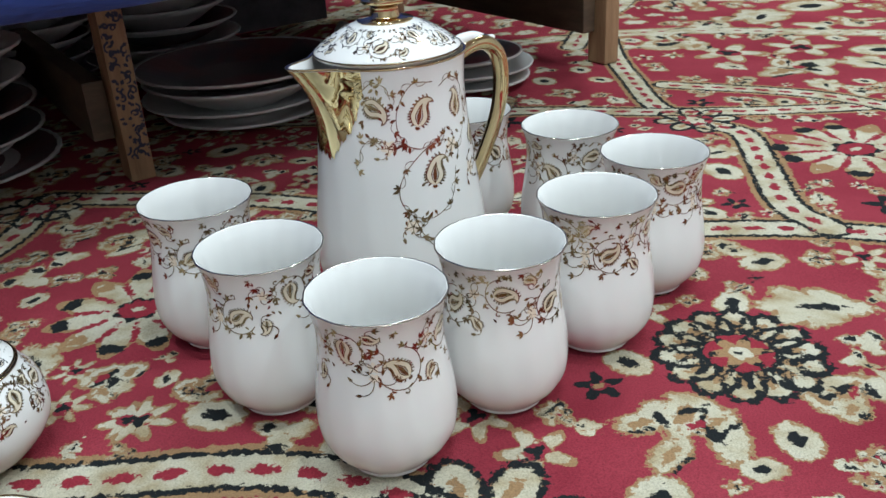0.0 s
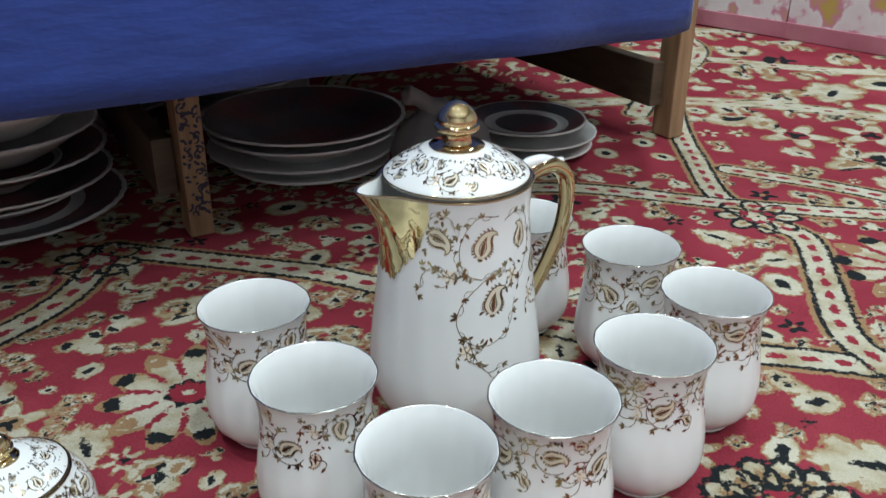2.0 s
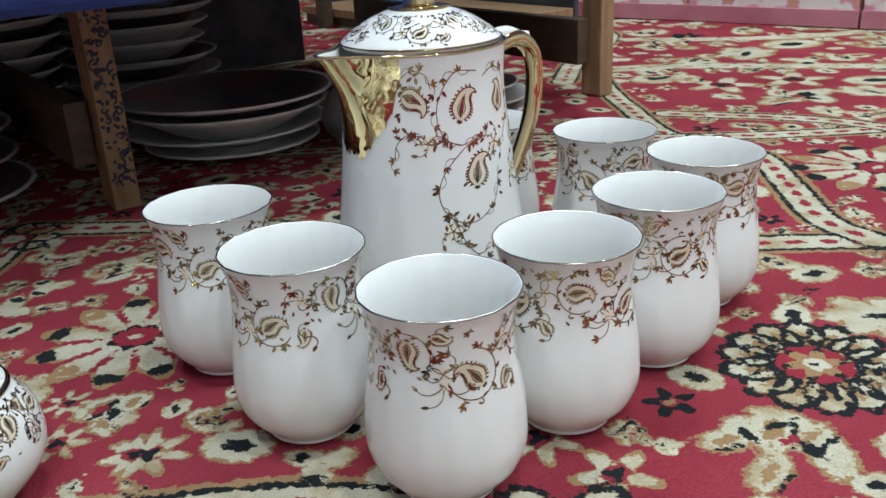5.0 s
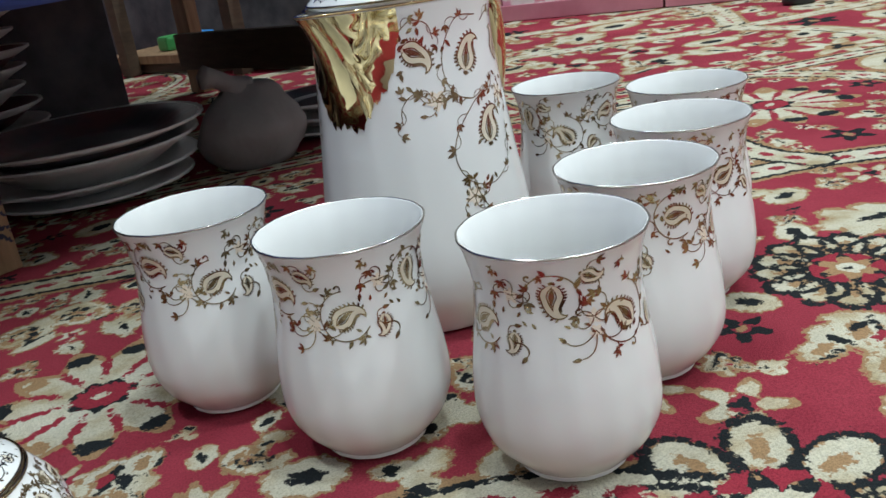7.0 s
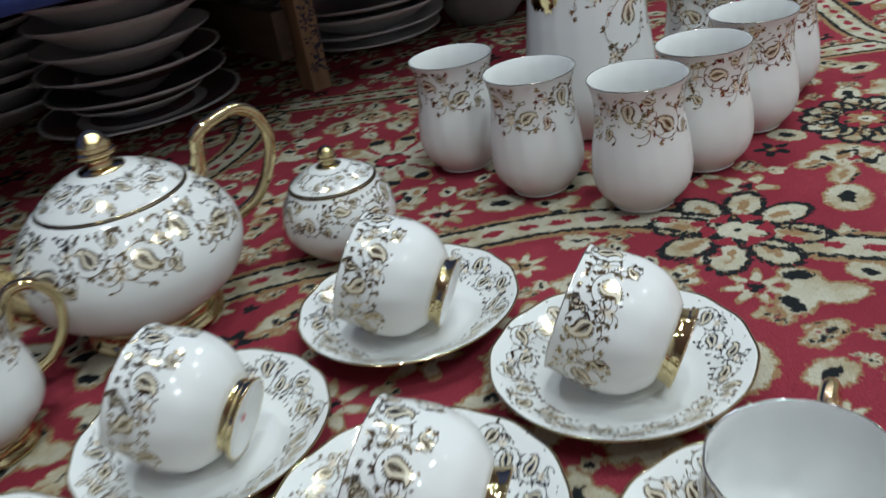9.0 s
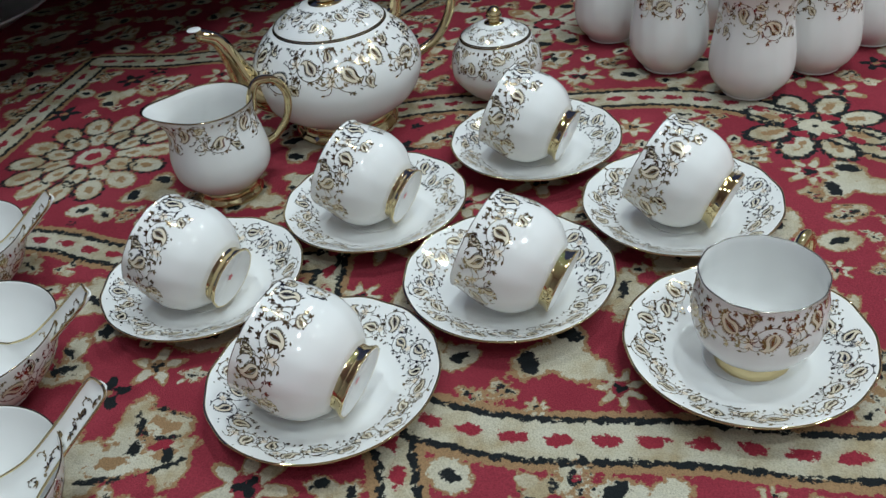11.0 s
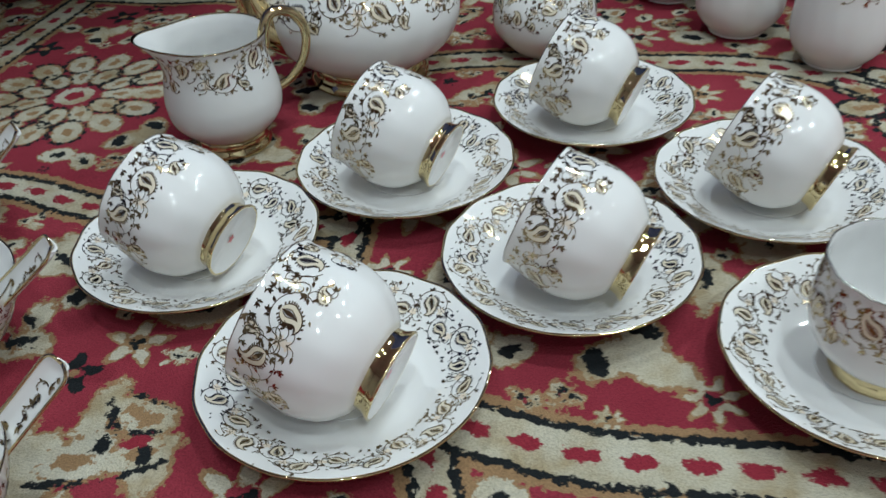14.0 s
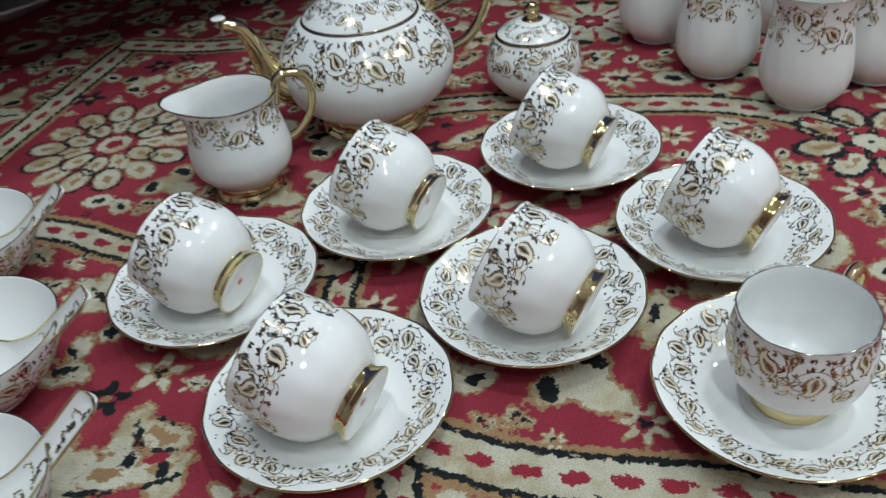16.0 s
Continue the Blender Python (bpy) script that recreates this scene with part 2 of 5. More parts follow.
class Ink:
    """A flat drawing in metres: u runs along the rim, v down from it."""

    def __init__(self):
        self.v, self.f, self.m = [], [], []

    def poly(self, pts, mat):
        i = len(self.v)
        self.v += [tuple(p) for p in pts]
        c = np.mean(pts, axis=0)
        self.v.append(tuple(c))
        n = len(pts)
        for k in range(n):
            self.f.append((i + k, i + (k + 1) % n, i + n))
            self.m.append(mat)

    def strip(self, a, b, mat):
        i, n = len(self.v), len(a)
        self.v += [tuple(p) for p in a] + [tuple(p) for p in b]
        for k in range(n - 1):
            self.f.append((i + k, i + k + 1, i + n + k + 1, i + n + k))
            self.m.append(mat)

    def ribbon(self, c, w0, w1, mat=0):
        c = np.array(c)
        t = np.gradient(c, axis=0)
        t /= np.maximum(np.linalg.norm(t, axis=1), 1e-9)[:, None]
        nn = np.stack([-t[:, 1], t[:, 0]], 1)
        w = np.linspace(w0, w1, len(c))[:, None] / 2
        self.strip(c + nn * w, c - nn * w, mat)

    def leaf(self, p, ang, length, width, mat=0):
        d, e = np.array([np.cos(ang), np.sin(ang)]), np.array([-np.sin(ang), np.cos(ang)])
        p = np.array(p)
        self.poly([p, p + d * length * 0.35 + e * width * 0.5, p + d * length * 0.7 + e * width * 0.36, p + d * length,
                   p + d * length * 0.7 - e * width * 0.36, p + d * length * 0.35 - e * width * 0.5], mat)

    def bud(self, p, ang, size):
        for k in (-0.75, 0, 0.75):
            self.leaf(p, ang + k, size * (1.0 if k == 0 else 0.85), size * 0.36)

    def flower(self, p, size, turn=0.0):
        for k in range(5):
            self.leaf(p, turn + k * 2 * np.pi / 5, size, size * 0.72, 2)
        self.poly([np.array(p) + size * 0.17 * np.array([np.cos(a), np.sin(a)]) for a in np.linspace(0, 2 * np.pi, 7)[:-1]], 0)

    def curl(self, p, ang, length, turn, width=0.0007, leafy=True, ends=True):
        """A tendril that rolls up at its end."""
        n = 16
        s = np.linspace(0, 1, n)
        a = ang + turn * s ** 1.6
        c = np.array(p) + np.cumsum(np.stack([np.cos(a), np.sin(a)], 1) * length / n, 0)
        c = np.vstack([p, c])
        self.ribbon(c, width, width * 0.7)
        if ends:
            self.leaf(c[-1], a[-1] + turn * 0.2, length * 0.20, length * 0.11)
        if leafy:
            for k, side in ((5, 1), (9, -1)):
                self.leaf(c[k], a[k] + side * 0.9, length * 0.24, length * 0.11)
        return c[-1], a[-1]

    def paisley(self, p, ang, size, hand=1):
        """A comma-shaped drop about p: toothed gold edge, wide pale ring, outlined gold heart."""
        n = 30
        s = np.linspace(0, 1, n)
        a = ang + hand * 2.3 * np.maximum(0, (s - 0.38) / 0.62) ** 1.6
        c = np.cumsum(np.stack([np.cos(a), np.sin(a)], 1) * size * 1.25 / n, 0)
        c += np.array(p) - c[11]
        r = size * 0.33 * np.where(s < 0.30, np.sqrt(np.maximum(1 - ((0.30 - s) / 0.30) ** 2, 0.0)), (1 - np.maximum(s - 0.30, 0) / 0.70) ** 0.9)
        e = np.stack([-np.sin(a), np.cos(a)], 1)
        r = r[:, None]
        edge = np.maximum(r - size * 0.045, 0)
        ring = np.maximum(r - size * 0.19, 0)
        core = np.maximum(r - size * 0.225, 0)
        for sg in (1, -1):
            self.strip(c + sg * e * r, c + sg * e * edge, 0)
            self.strip(c + sg * e * edge, c + sg * e * ring, 1)
            self.strip(c + sg * e * ring, c + sg * e * core, 0)
            for k in range(1, n - 5, 2):
                out = np.arctan2(sg * e[k, 1], sg * e[k, 0])
                self.leaf(c[k] + sg * e[k] * r[k] * 0.94, out + 0.35 * sg, size * 0.115, size * 0.062)
        self.strip(c + e * core * 0.75, c - e * core * 0.75, 0)
        for k in range(5):
            q = np.pi + ang + (k - 2) * 0.5
            self.leaf(c[0] + 0.01 * size * np.array([np.cos(q), np.sin(q)]), q, size * 0.11, size * 0.062)

    def comma(self, p, ang, size, hand=1):
        """A short thick curl with a drop at its end."""
        s = np.linspace(0, 1, 12)
        a = ang + hand * 3.6 * s ** 1.3
        c = np.array(p) + np.cumsum(np.stack([np.cos(a), np.sin(a)], 1) * size * 1.3 / 12, 0)
        self.ribbon(c, size * 0.10, size * 0.24)
        self.poly([c[-1] + size * 0.16 * np.array([np.cos(t), np.sin(t)]) for t in np.linspace(0, 2 * np.pi, 8)[:-1]], 0)

    def stem(self, p, ang, length, line, size):
        """A bent stalk with a pair of leaves and a three-petalled bud."""
        end, a = self.curl(p, ang, length, 0.9 * (1 if ang % 2 > 1 else -1), line, leafy=False, ends=False)
        self.bud(end, a, size)
        mid = (np.array(p) + np.array(end)) / 2
        for sg in (1, -1):
            self.leaf(mid, ang + sg * 1.0, size * 0.75, size * 0.34)

    def ring_about(self, p, radius, a0, a1, width):
        a = np.linspace(a0, a1, 22)
        self.ribbon(np.array(p) + radius * np.stack([np.cos(a), np.sin(a)], 1), width, width * 0.8)

    def shown(self, name, profile, R, warp=plain, s0=0.0, turn=0.0, off=0.00022):
        uv = np.array(self.v)
        r, z = profile.at(uv[:, 1] + s0, off)
        P = warp(uv[:, 0] / R + turn, r, z)
        return mesh_from(name, P, self.f, INK, self.m, smooth=False)


def vine_band(length, h, n, seed, trail=1.0, line=0.00045, size=None, fringe=1.0, leaf=0.22, small=True):
    """Ringed paisleys, alternately high and low, with pale flowers, looping tendrils, buds and leaves between them."""
    k, g = Ink(), random.Random(seed)
    w = length / n
    size = size or min(h * 0.42, w * 0.72)
    leaf_l = size * leaf

    def looped(p, ang, reach, turn):
        end, a = k.curl(p, ang, reach, turn, line, leafy=False, ends=False)
        if g.random() < 0.5:
            k.bud(end, a, leaf_l * 1.05)
        else:
            k.leaf(end, a, leaf_l, leaf_l * 0.45)

    for i in range(n):
        x, up = (i + 0.5) * w + g.uniform(-0.06, 0.06) * w, i % 2 == 0
        y = h * (0.34 if up else 0.60) + g.uniform(-0.03, 0.03) * h
        hand, sz = g.choice((-1, 1)), size * g.uniform(0.9, 1.06)
        ang = g.uniform(0, 2 * math.pi)
        k.paisley((x, y), ang, sz, hand)
        # the round tendril about the drop, with leaves and buds on it
        R = sz * 0.74
        a0 = ang + hand * g.uniform(0.6, 1.4)
        a1 = a0 + hand * g.uniform(3.9, 4.7)
        k.ring_about((x, y), R, a0, a1, line)
        for q in np.linspace(0.06, 0.97, 7):
            a = a0 + (a1 - a0) * q
            p = np.array([x + R * math.cos(a), y + R * math.sin(a)])
            t = a + hand * 1.57
            kind = g.random()
            if kind < 0.42:
                k.leaf(p, t - hand * g.uniform(0.5, 1.0), leaf_l, leaf_l * 0.45)
            elif kind < 0.68:
                k.stem(p, t - hand * 0.8, leaf_l * 0.8, line, leaf_l * 0.9)
            elif kind < 0.84:
                k.comma(p, t - hand * 0.5, leaf_l * 0.95, -hand)
            else:
                k.leaf(p, t + hand * 0.8, leaf_l * 0.8, leaf_l * 0.36)
        # the flower between two drops, with loops running out of it
        f = np.array([(i + 1.0) * w + g.uniform(-0.05, 0.05) * w, h * (0.62 if up else 0.36) + g.uniform(-0.05, 0.05) * h])
        if w < size * 1.35:
            f[1] = h * (0.80 if up else 0.20)
        k.flower(f, size * 0.24, g.uniform(0, 6))
        for q in range(6):
            looped(f, q * 1.047 + g.uniform(-0.3, 0.3), size * g.uniform(0.50, 0.85), g.choice((-1, 1)) * g.uniform(1.6, 3.4))
        k.comma(f + np.array([g.uniform(-0.3, 0.3), g.uniform(-0.3, 0.3)]) * size, g.uniform(0, 6.3), leaf_l, g.choice((-1, 1)))
        # a smaller drop with its own loops where the flower leaves room
        if small and w > size * 1.2:
            sp = np.array([(i + 1.0) * w, h * (0.17 if up else 0.80)])
            k.paisley(sp, g.uniform(0, 6.3), size * 0.62, hand)
            for q in range(3):
                looped(sp, g.uniform(0, 6.3), size * 0.62, g.choice((-1, 1)) * 2.4)
        # sprigs close under the rim and loose leaves
        for q in np.arange(0.0, 1.0, max(size * 0.42 / w, 0.12)):
            if g.random() < fringe:
                k.stem(((i + q) * w, h * g.uniform(0.0, 0.06)), 1.57 + g.uniform(-1.1, 1.1), leaf_l * 0.7, line, leaf_l * 0.8)
        for q in range(6):
            k.leaf(((i + g.random()) * w, h * g.uniform(0.02, 0.95)), g.uniform(0, 6.3), leaf_l * 0.75, leaf_l * 0.33)
        if trail > 0 and up:
            for q in (-1, 0, 1):
                looped((f[0], h * 0.72), np.pi / 2 + q * 0.75, h * 0.36 * trail, (q or 1) * 1.5)
            k.flower((f[0], h * 0.72), size * 0.2, 0.5)
    return k

# ---------------------------------------------------------------- carpet and room


def axis(lo, a, b, hi, fine):
    """Grid lines: fine between a and b, growing wider outwards."""
    mid = list(np.arange(a, b, fine))
    left, right, step, x = [], [], fine, a
    while x > lo:
        step = min(step * 1.035, 0.05)
        x -= step
        left.append(x)
    step, x = fine, mid[-1]
    while x < hi:
        step = min(step * 1.03, 0.05)
        x += step
        right.append(x)
    return np.array(left[::-1] + mid + right)


GX, GY = axis(-4.0, -0.82, 0.46, 4.0, 0.0027), axis(-3.0, -0.16, 1.10, 4.6, 0.0027)
FIELD = {k: np.full((len(GX), len(GY)), -9.0, np.float32) for k in ("tan", "cream", "black", "red")}


def stamp(key, x0, x1, y0, y1, fn):
    """Raise a layer of the pattern by a signed distance in millimetres within a window."""
    i0, i1 = np.searchsorted(GX, (x0, x1))
    j0, j1 = np.searchsorted(GY, (y0, y1))
    if i1 <= i0 or j1 <= j0:
        return
    X, Y = np.meshgrid(GX[i0:i1], GY[j0:j1], indexing="ij")
    w = FIELD[key][i0:i1, j0:j1]
    np.maximum(w, np.clip(fn(X, Y) * 1000, -9, 9), out=w)


def cut(keys, x0, x1, y0, y1, fn):
    i0, i1 = np.searchsorted(GX, (x0, x1))
    j0, j1 = np.searchsorted(GY, (y0, y1))
    if i1 <= i0 or j1 <= j0:
        return
    X, Y = np.meshgrid(GX[i0:i1], GY[j0:j1], indexing="ij")
    d = np.clip(fn(X, Y) * 1000, -9, 9)
    for k in keys:
        w = FIELD[k][i0:i1, j0:j1]
        np.minimum(w, -d, out=w)


def oval(x, y, a, b, ang=0.0):
    c, s = math.cos(ang), math.sin(ang)

    def fn(X, Y):
        p, q = (X - x) * c + (Y - y) * s, -(X - x) * s + (Y - y) * c
        return (1 - np.sqrt((p / a) ** 2 + (q / b) ** 2)) * min(a, b)
    return fn


def lobes(x, y, r, n, depth, turn):
    def fn(X, Y):
        d, a = np.hypot(X - x, Y - y), np.arctan2(Y - y, X - x)
        return r * (1 - depth + depth * np.cos(n * (a - turn))) - d
    return fn


def put(key, x, y, r, fn):
    stamp(key, x - r, x + r, y - r, y + r, fn)


def rosette(x, y, R, n, turn=0.0):
    for i in range(n):
        a = turn + i * 2 * math.pi / n
        px, py = x + 0.70 * R * math.cos(a), y + 0.70 * R * math.sin(a)
        put("black", px, py, R, lambda X, Y: 0.0021 - np.abs(oval(px, py, 0.345 * R, 0.235 * R, a)(X, Y)))
        put("tan", px, py, R, oval(px, py, 0.36 * R, 0.25 * R, a))
        put("cream", px, py, R, oval(px, py, 0.33 * R, 0.22 * R, a))
        cut(("cream",), px - R, px + R, py - R, py + R, oval(px - 0.06 * R * math.cos(a), py - 0.06 * R * math.sin(a), (0.24 if x < -0.3 else 0.17) * R, (0.14 if x < -0.3 else 0.07) * R, a))
    put("red", x, y, R, oval(x, y, 0.42 * R, 0.42 * R))
    for i in range(n):
        a = turn + (i + 0.5) * 2 * math.pi / n
        put("black", x + 0.40 * R * math.cos(a), y + 0.40 * R * math.sin(a), R, oval(x + 0.42 * R * math.cos(a), y + 0.42 * R * math.sin(a), 0.08 * R, 0.05 * R, a))
    cut(("red",), x - R, x + R, y - R, y + R, lobes(x, y, 0.40 * R, 6, 0.25, turn))
    put("tan", x, y, R, lobes(x, y, 0.42 * R, 6, 0.25, turn))
    put("cream", x, y, R, oval(x, y, 0.14 * R, 0.14 * R))
    put("black", x, y, R, oval(x, y, 0.05 * R, 0.05 * R))


def eye(x, y, s, ang):
    put("tan", x, y, 3 * s, oval(x, y, 1.25 * s, 0.95 * s, ang))
    put("cream", x, y, 3 * s, oval(x, y, 1.12 * s, 0.82 * s, ang))
    put("black", x, y, 3 * s, oval(x, y, 0.52 * s, 0.33 * s, ang))


def spot(x, y, s, ang):
    put("black", x, y, 3 * s, lobes(x, y, s, 5, 0.28, ang))
    put("tan", x, y, 3 * s, oval(x, y, 0.3 * s, 0.2 * s, ang))
    cut(("black",), x - s, x + s, y - s, y + s, oval(x, y, 0.32 * s, 0.22 * s, ang))


def palmette(x, y, s, ang, g):
    n = g.choice((5, 6, 7))
    put("tan", x, y, 3 * s, lobes(x, y, 1.18 * s, n, 0.30, ang))
    put("cream", x, y, 3 * s, lobes(x, y, 0.98 * s, n, 0.30, ang))
    cut(("cream",), x - s, x + s, y - s, y + s, oval(x, y, 0.42 * s, 0.34 * s, ang))
    if g.random() < 0.6:
        cut(("tan",), x - s, x + s, y - s, y + s, oval(x, y, 0.40 * s, 0.32 * s, ang))
    put("black", x + 0.12 * s, y, 2 * s, lobes(x, y, 0.34 * s, 3, 0.35, ang))


def leaf_motif(x, y, s, ang, g):
    c, q = math.cos(ang), math.sin(ang)
    for k, (along, side, a, b) in enumerate(((0, 0, 1.3, 0.42), (0.5, 0.42, 0.6, 0.3), (-0.2, 0.45, 0.6, 0.3), (0.4, -0.42, 0.6, 0.3), (-0.35, -0.4, 0.55, 0.3))):
        px, py = x + s * (along * c - side * q), y + s * (along * q + side * c)
        t = ang + (0 if k == 0 else math.copysign(0.7, side))
        put("tan", px, py, 3 * s, oval(px, py, (a + 0.14) * s, (b + 0.12) * s, t))
        put("cream", px, py, 3 * s, oval(px, py, a * s, b * s, t))
    put("black", x, y, 3 * s, oval(x - 0.15 * s * c, y - 0.15 * s * q, 0.55 * s, 0.15 * s, ang))


def daisy(x, y, R, n, turn):
    for ring, m, size in ((0.82, n, 0.22), (0.48, n - 3, 0.19)):
        for i in range(m):
            a = turn + i * 2 * math.pi / m
            px, py = x + ring * R * math.cos(a), y + ring * R * math.sin(a)
            if i % 3:
                put("black", px, py, R, lambda X, Y: 0.0013 - np.abs(oval(px, py, (size + 0.02) * R, size * 0.8 * R, a)(X, Y)))
            put("tan", px, py, R, oval(px, py, (size + 0.02) * R, size * 0.76 * R, a))
            put("cream", px, py, R, oval(px, py, size * R, size * 0.62 * R, a))
            cut(("cream",), px - R, px + R, py - R, py + R, oval(px, py, size * 0.4 * R, size * 0.22 * R, a))
    put("cream", x, y, R, oval(x, y, 0.2 * R, 0.2 * R))
    put("red", x, y, R, oval(x, y, 0.10 * R, 0.10 * R))


def squiggle(x, y, s, ang):
    """A little flower of three pale lobes, edged in tan, each with a dark heart."""
    for k in range(3):
        t = ang + k * 2.1
        px, py = x + 0.62 * s * math.cos(t), y + 0.62 * s * math.sin(t)
        put("tan", px, py, 3 * s, oval(px, py, 0.84 * s, 0.56 * s, t + 0.4))
        put("cream", px, py, 3 * s, oval(px, py, 0.70 * s, 0.45 * s, t + 0.4))
        if k < 2:
            qx, qy = x + 0.85 * s * math.cos(t), y + 0.85 * s * math.sin(t)
            put("black", qx, qy, 3 * s, oval(qx, qy, 0.42 * s, 0.25 * s, t + 1.3))


def sunburst(x, y, R, n, turn):
    """A large open flower head: joined pale petals, red slits between them, dark marks near their tips, a red heart."""
    put("tan", x, y, 1.4 * R, lobes(x, y, 1.06 * R, n, 0.13, turn))
    put("cream", x, y, 1.4 * R, lobes(x, y, 0.93 * R, n, 0.13, turn))
    step = 2 * math.pi / n
    for i in range(n):
        a = turn + (i + 0.5) * step
        px, py = x + 0.58 * R * math.cos(a), y + 0.58 * R * math.sin(a)
        put("red", px, py, R, oval(px, py, 0.24 * R, 0.045 * R, a))
        put("tan", px, py, R, oval(x + 0.40 * R * math.cos(a), y + 0.40 * R * math.sin(a), 0.2 * R, 0.09 * R, a))
        a = turn + i * step
        if i % 3 != 1:
            put("black", px, py, 1.5 * R, oval(x + 0.86 * R * math.cos(a), y + 0.86 * R * math.sin(a), 0.10 * R, 0.14 * R, a))
        else:
            cut(("cream",), x - 2 * R, x + 2 * R, y - 2 * R, y + 2 * R, oval(x + 0.80 * R * math.cos(a), y + 0.80 * R * math.sin(a), 0.10 * R, 0.10 * R, a))
    put("black", x, y, R, lobes(x, y, 0.30 * R, 7, 0.12, turn))
    put("red", x, y, R, oval(x, y, 0.24 * R, 0.20 * R, turn))
    put("cream", x, y, R, oval(x, y, 0.09 * R, 0.05 * R, turn))
    cut(("black", "red"), x - R, x + R, y - R, y + R, oval(x, y, 0.09 * R, 0.05 * R, turn))


def cluster(x, y, s, g):
    """An uneven flower head: pale lobes with a tan border, dark and red hearts."""
    spots = [(g.uniform(-0.75, 0.75) * s, g.uniform(-0.75, 0.75) * s, g.uniform(0.38, 0.62) * s, g.uniform(0.22, 0.36) * s, g.uniform(0, 3)) for _ in range(7)]
    for dx, dy, a, b, t in spots:
        put("tan", x + dx, y + dy, 2 * s, oval(x + dx, y + dy, a * 1.12 + 0.0018, b * 1.12 + 0.0018, t))
        put("cream", x + dx, y + dy, 2 * s, oval(x + dx, y + dy, a, b, t))
    for dx, dy, a, b, t in spots[3:]:
        cut(("cream",), x - 2 * s, x + 2 * s, y - 2 * s, y + 2 * s, oval(x + dx, y + dy, a * 0.55, b * 0.42, t))
        put("black", x + dx, y + dy, 2 * s, oval(x + dx * 1.15 + b * 0.9 * math.sin(t), y + dy * 1.15 - b * 0.9 * math.cos(t), a * 0.6, b * 0.22, t))
    for dx, dy, a, b, t in spots[:3]:
        put("black", x + dx, y + dy, s, oval(x + dx * 0.7, y + dy * 0.7, a * 0.5, b * 0.42, t + 0.6))
    dx, dy, a, b, t = spots[4]
    put("red", x + dx, y + dy, s, oval(x + dx * 0.5, y + dy * 0.5, a * 0.4, b * 0.42, t))


LINES = []


def band(pts, half=0.0165, dots=0.027):
    """A pale ribbon with dark edges and red dots along a curve."""
    c = spline(pts, 12 * len(pts))
    LINES.append(c)
    lo, hi = c.min(0) - 0.05, c.max(0) + 0.05
    i0, i1 = np.searchsorted(GX, (lo[0], hi[0]))
    j0, j1 = np.searchsorted(GY, (lo[1], hi[1]))
    X, Y = np.meshgrid(GX[i0:i1], GY[j0:j1], indexing="ij")
    d = np.full(X.shape, 9.0)
    for a, b in zip(c[:-1], c[1:]):
        e = b - a
        t = np.clip(((X - a[0]) * e[0] + (Y - a[1]) * e[1]) / (e @ e), 0, 1)
        d = np.minimum(d, np.hypot(X - a[0] - t * e[0], Y - a[1] - t * e[1]))
    for key, v in (("tan", half + 0.006 - d), ("cream", half - d), ("black", 0.0024 - np.abs(d - half + 0.0015))):
        w = FIELD[key][i0:i1, j0:j1]
        np.maximum(w, np.clip(v * 1000, -9, 9), out=w)
    inside = np.clip((half - 0.004 - d) * 1000, -9, 9)
    for key in ("black", "red"):
        w = FIELD[key][i0:i1, j0:j1]
        np.minimum(w, np.where(inside > 0, -inside, w), out=w)
    step = np.r_[0, np.cumsum(np.linalg.norm(np.diff(c, axis=0), axis=1))]
    for s in np.arange(dots * 0.5, step[-1], dots):
        x, y = np.interp(s, step, c[:, 0]), np.interp(s, step, c[:, 1])
        x2, y2 = np.interp(s + 0.004, step, c[:, 0]), np.interp(s + 0.004, step, c[:, 1])
        put("red", x, y, 0.03, oval(x, y, 0.0085, 0.0046, math.atan2(y2 - y, x2 - x)))


band([(-0.40, 0.352), (-0.31, 0.376), (-0.20, 0.377), (-0.10, 0.381), (-0.03, 0.362), (0.025, 0.319)])
band([(0.025, 0.319), (0.085, 0.27), (0.16, 0.243), (0.27, 0.235), (0.40, 0.25), (0.60, 0.28)])
band([(-0.27, -0.045), (-0.239, -0.053), (-0.188, -0.059), (-0.10, -0.055), (0.0, -0.058), (0.12, -0.03), (0.3, 0.0)], 0.0175)
band([(-0.40, 0.352), (-0.385, 0.24), (-0.366, 0.129), (-0.352, 0.05), (-0.30, -0.035), (-0.268, -0.09), (-0.25, -0.2), (-0.24, -0.4)], 0.012)
band([(-1.1, 0.10), (-0.80, 0.135), (-0.63, 0.131), (-0.563, 0.115), (-0.46, 0.10), (-0.37, 0.11)], 0.014)
band([(-0.80, -0.2), (-0.78, 0.1), (-0.775, 0.28), (-0.77, 0.505)])
band([(-0.77, 0.505), (-0.68, 0.502), (-0.59, 0.508), (-0.48, 0.44), (-0.40, 0.352)])
band([(-0.46, 0.56), (-0.395, 0.70), (-0.397, 0.818)])
band([(-0.397, 0.818), (-0.327, 0.806), (-0.237, 0.793), (-0.15, 0.777), (0.0, 0.72), (0.14, 0.675), (0.231, 0.668), (0.33, 0.651), (0.45, 0.60), (0.6, 0.5)])
band([(0.29, 1.55), (0.264, 1.30), (0.263, 1.149), (0.268, 1.027), (0.30, 0.955), (0.336, 0.91), (0.326, 0.81), (0.313, 0.71), (0.33, 0.655)])
band([(-0.3, 1.05), (0.0, 1.03), (0.115, 1.031), (0.28, 1.0), (0.43, 0.985), (0.6, 0.98), (0.9, 0.94)])
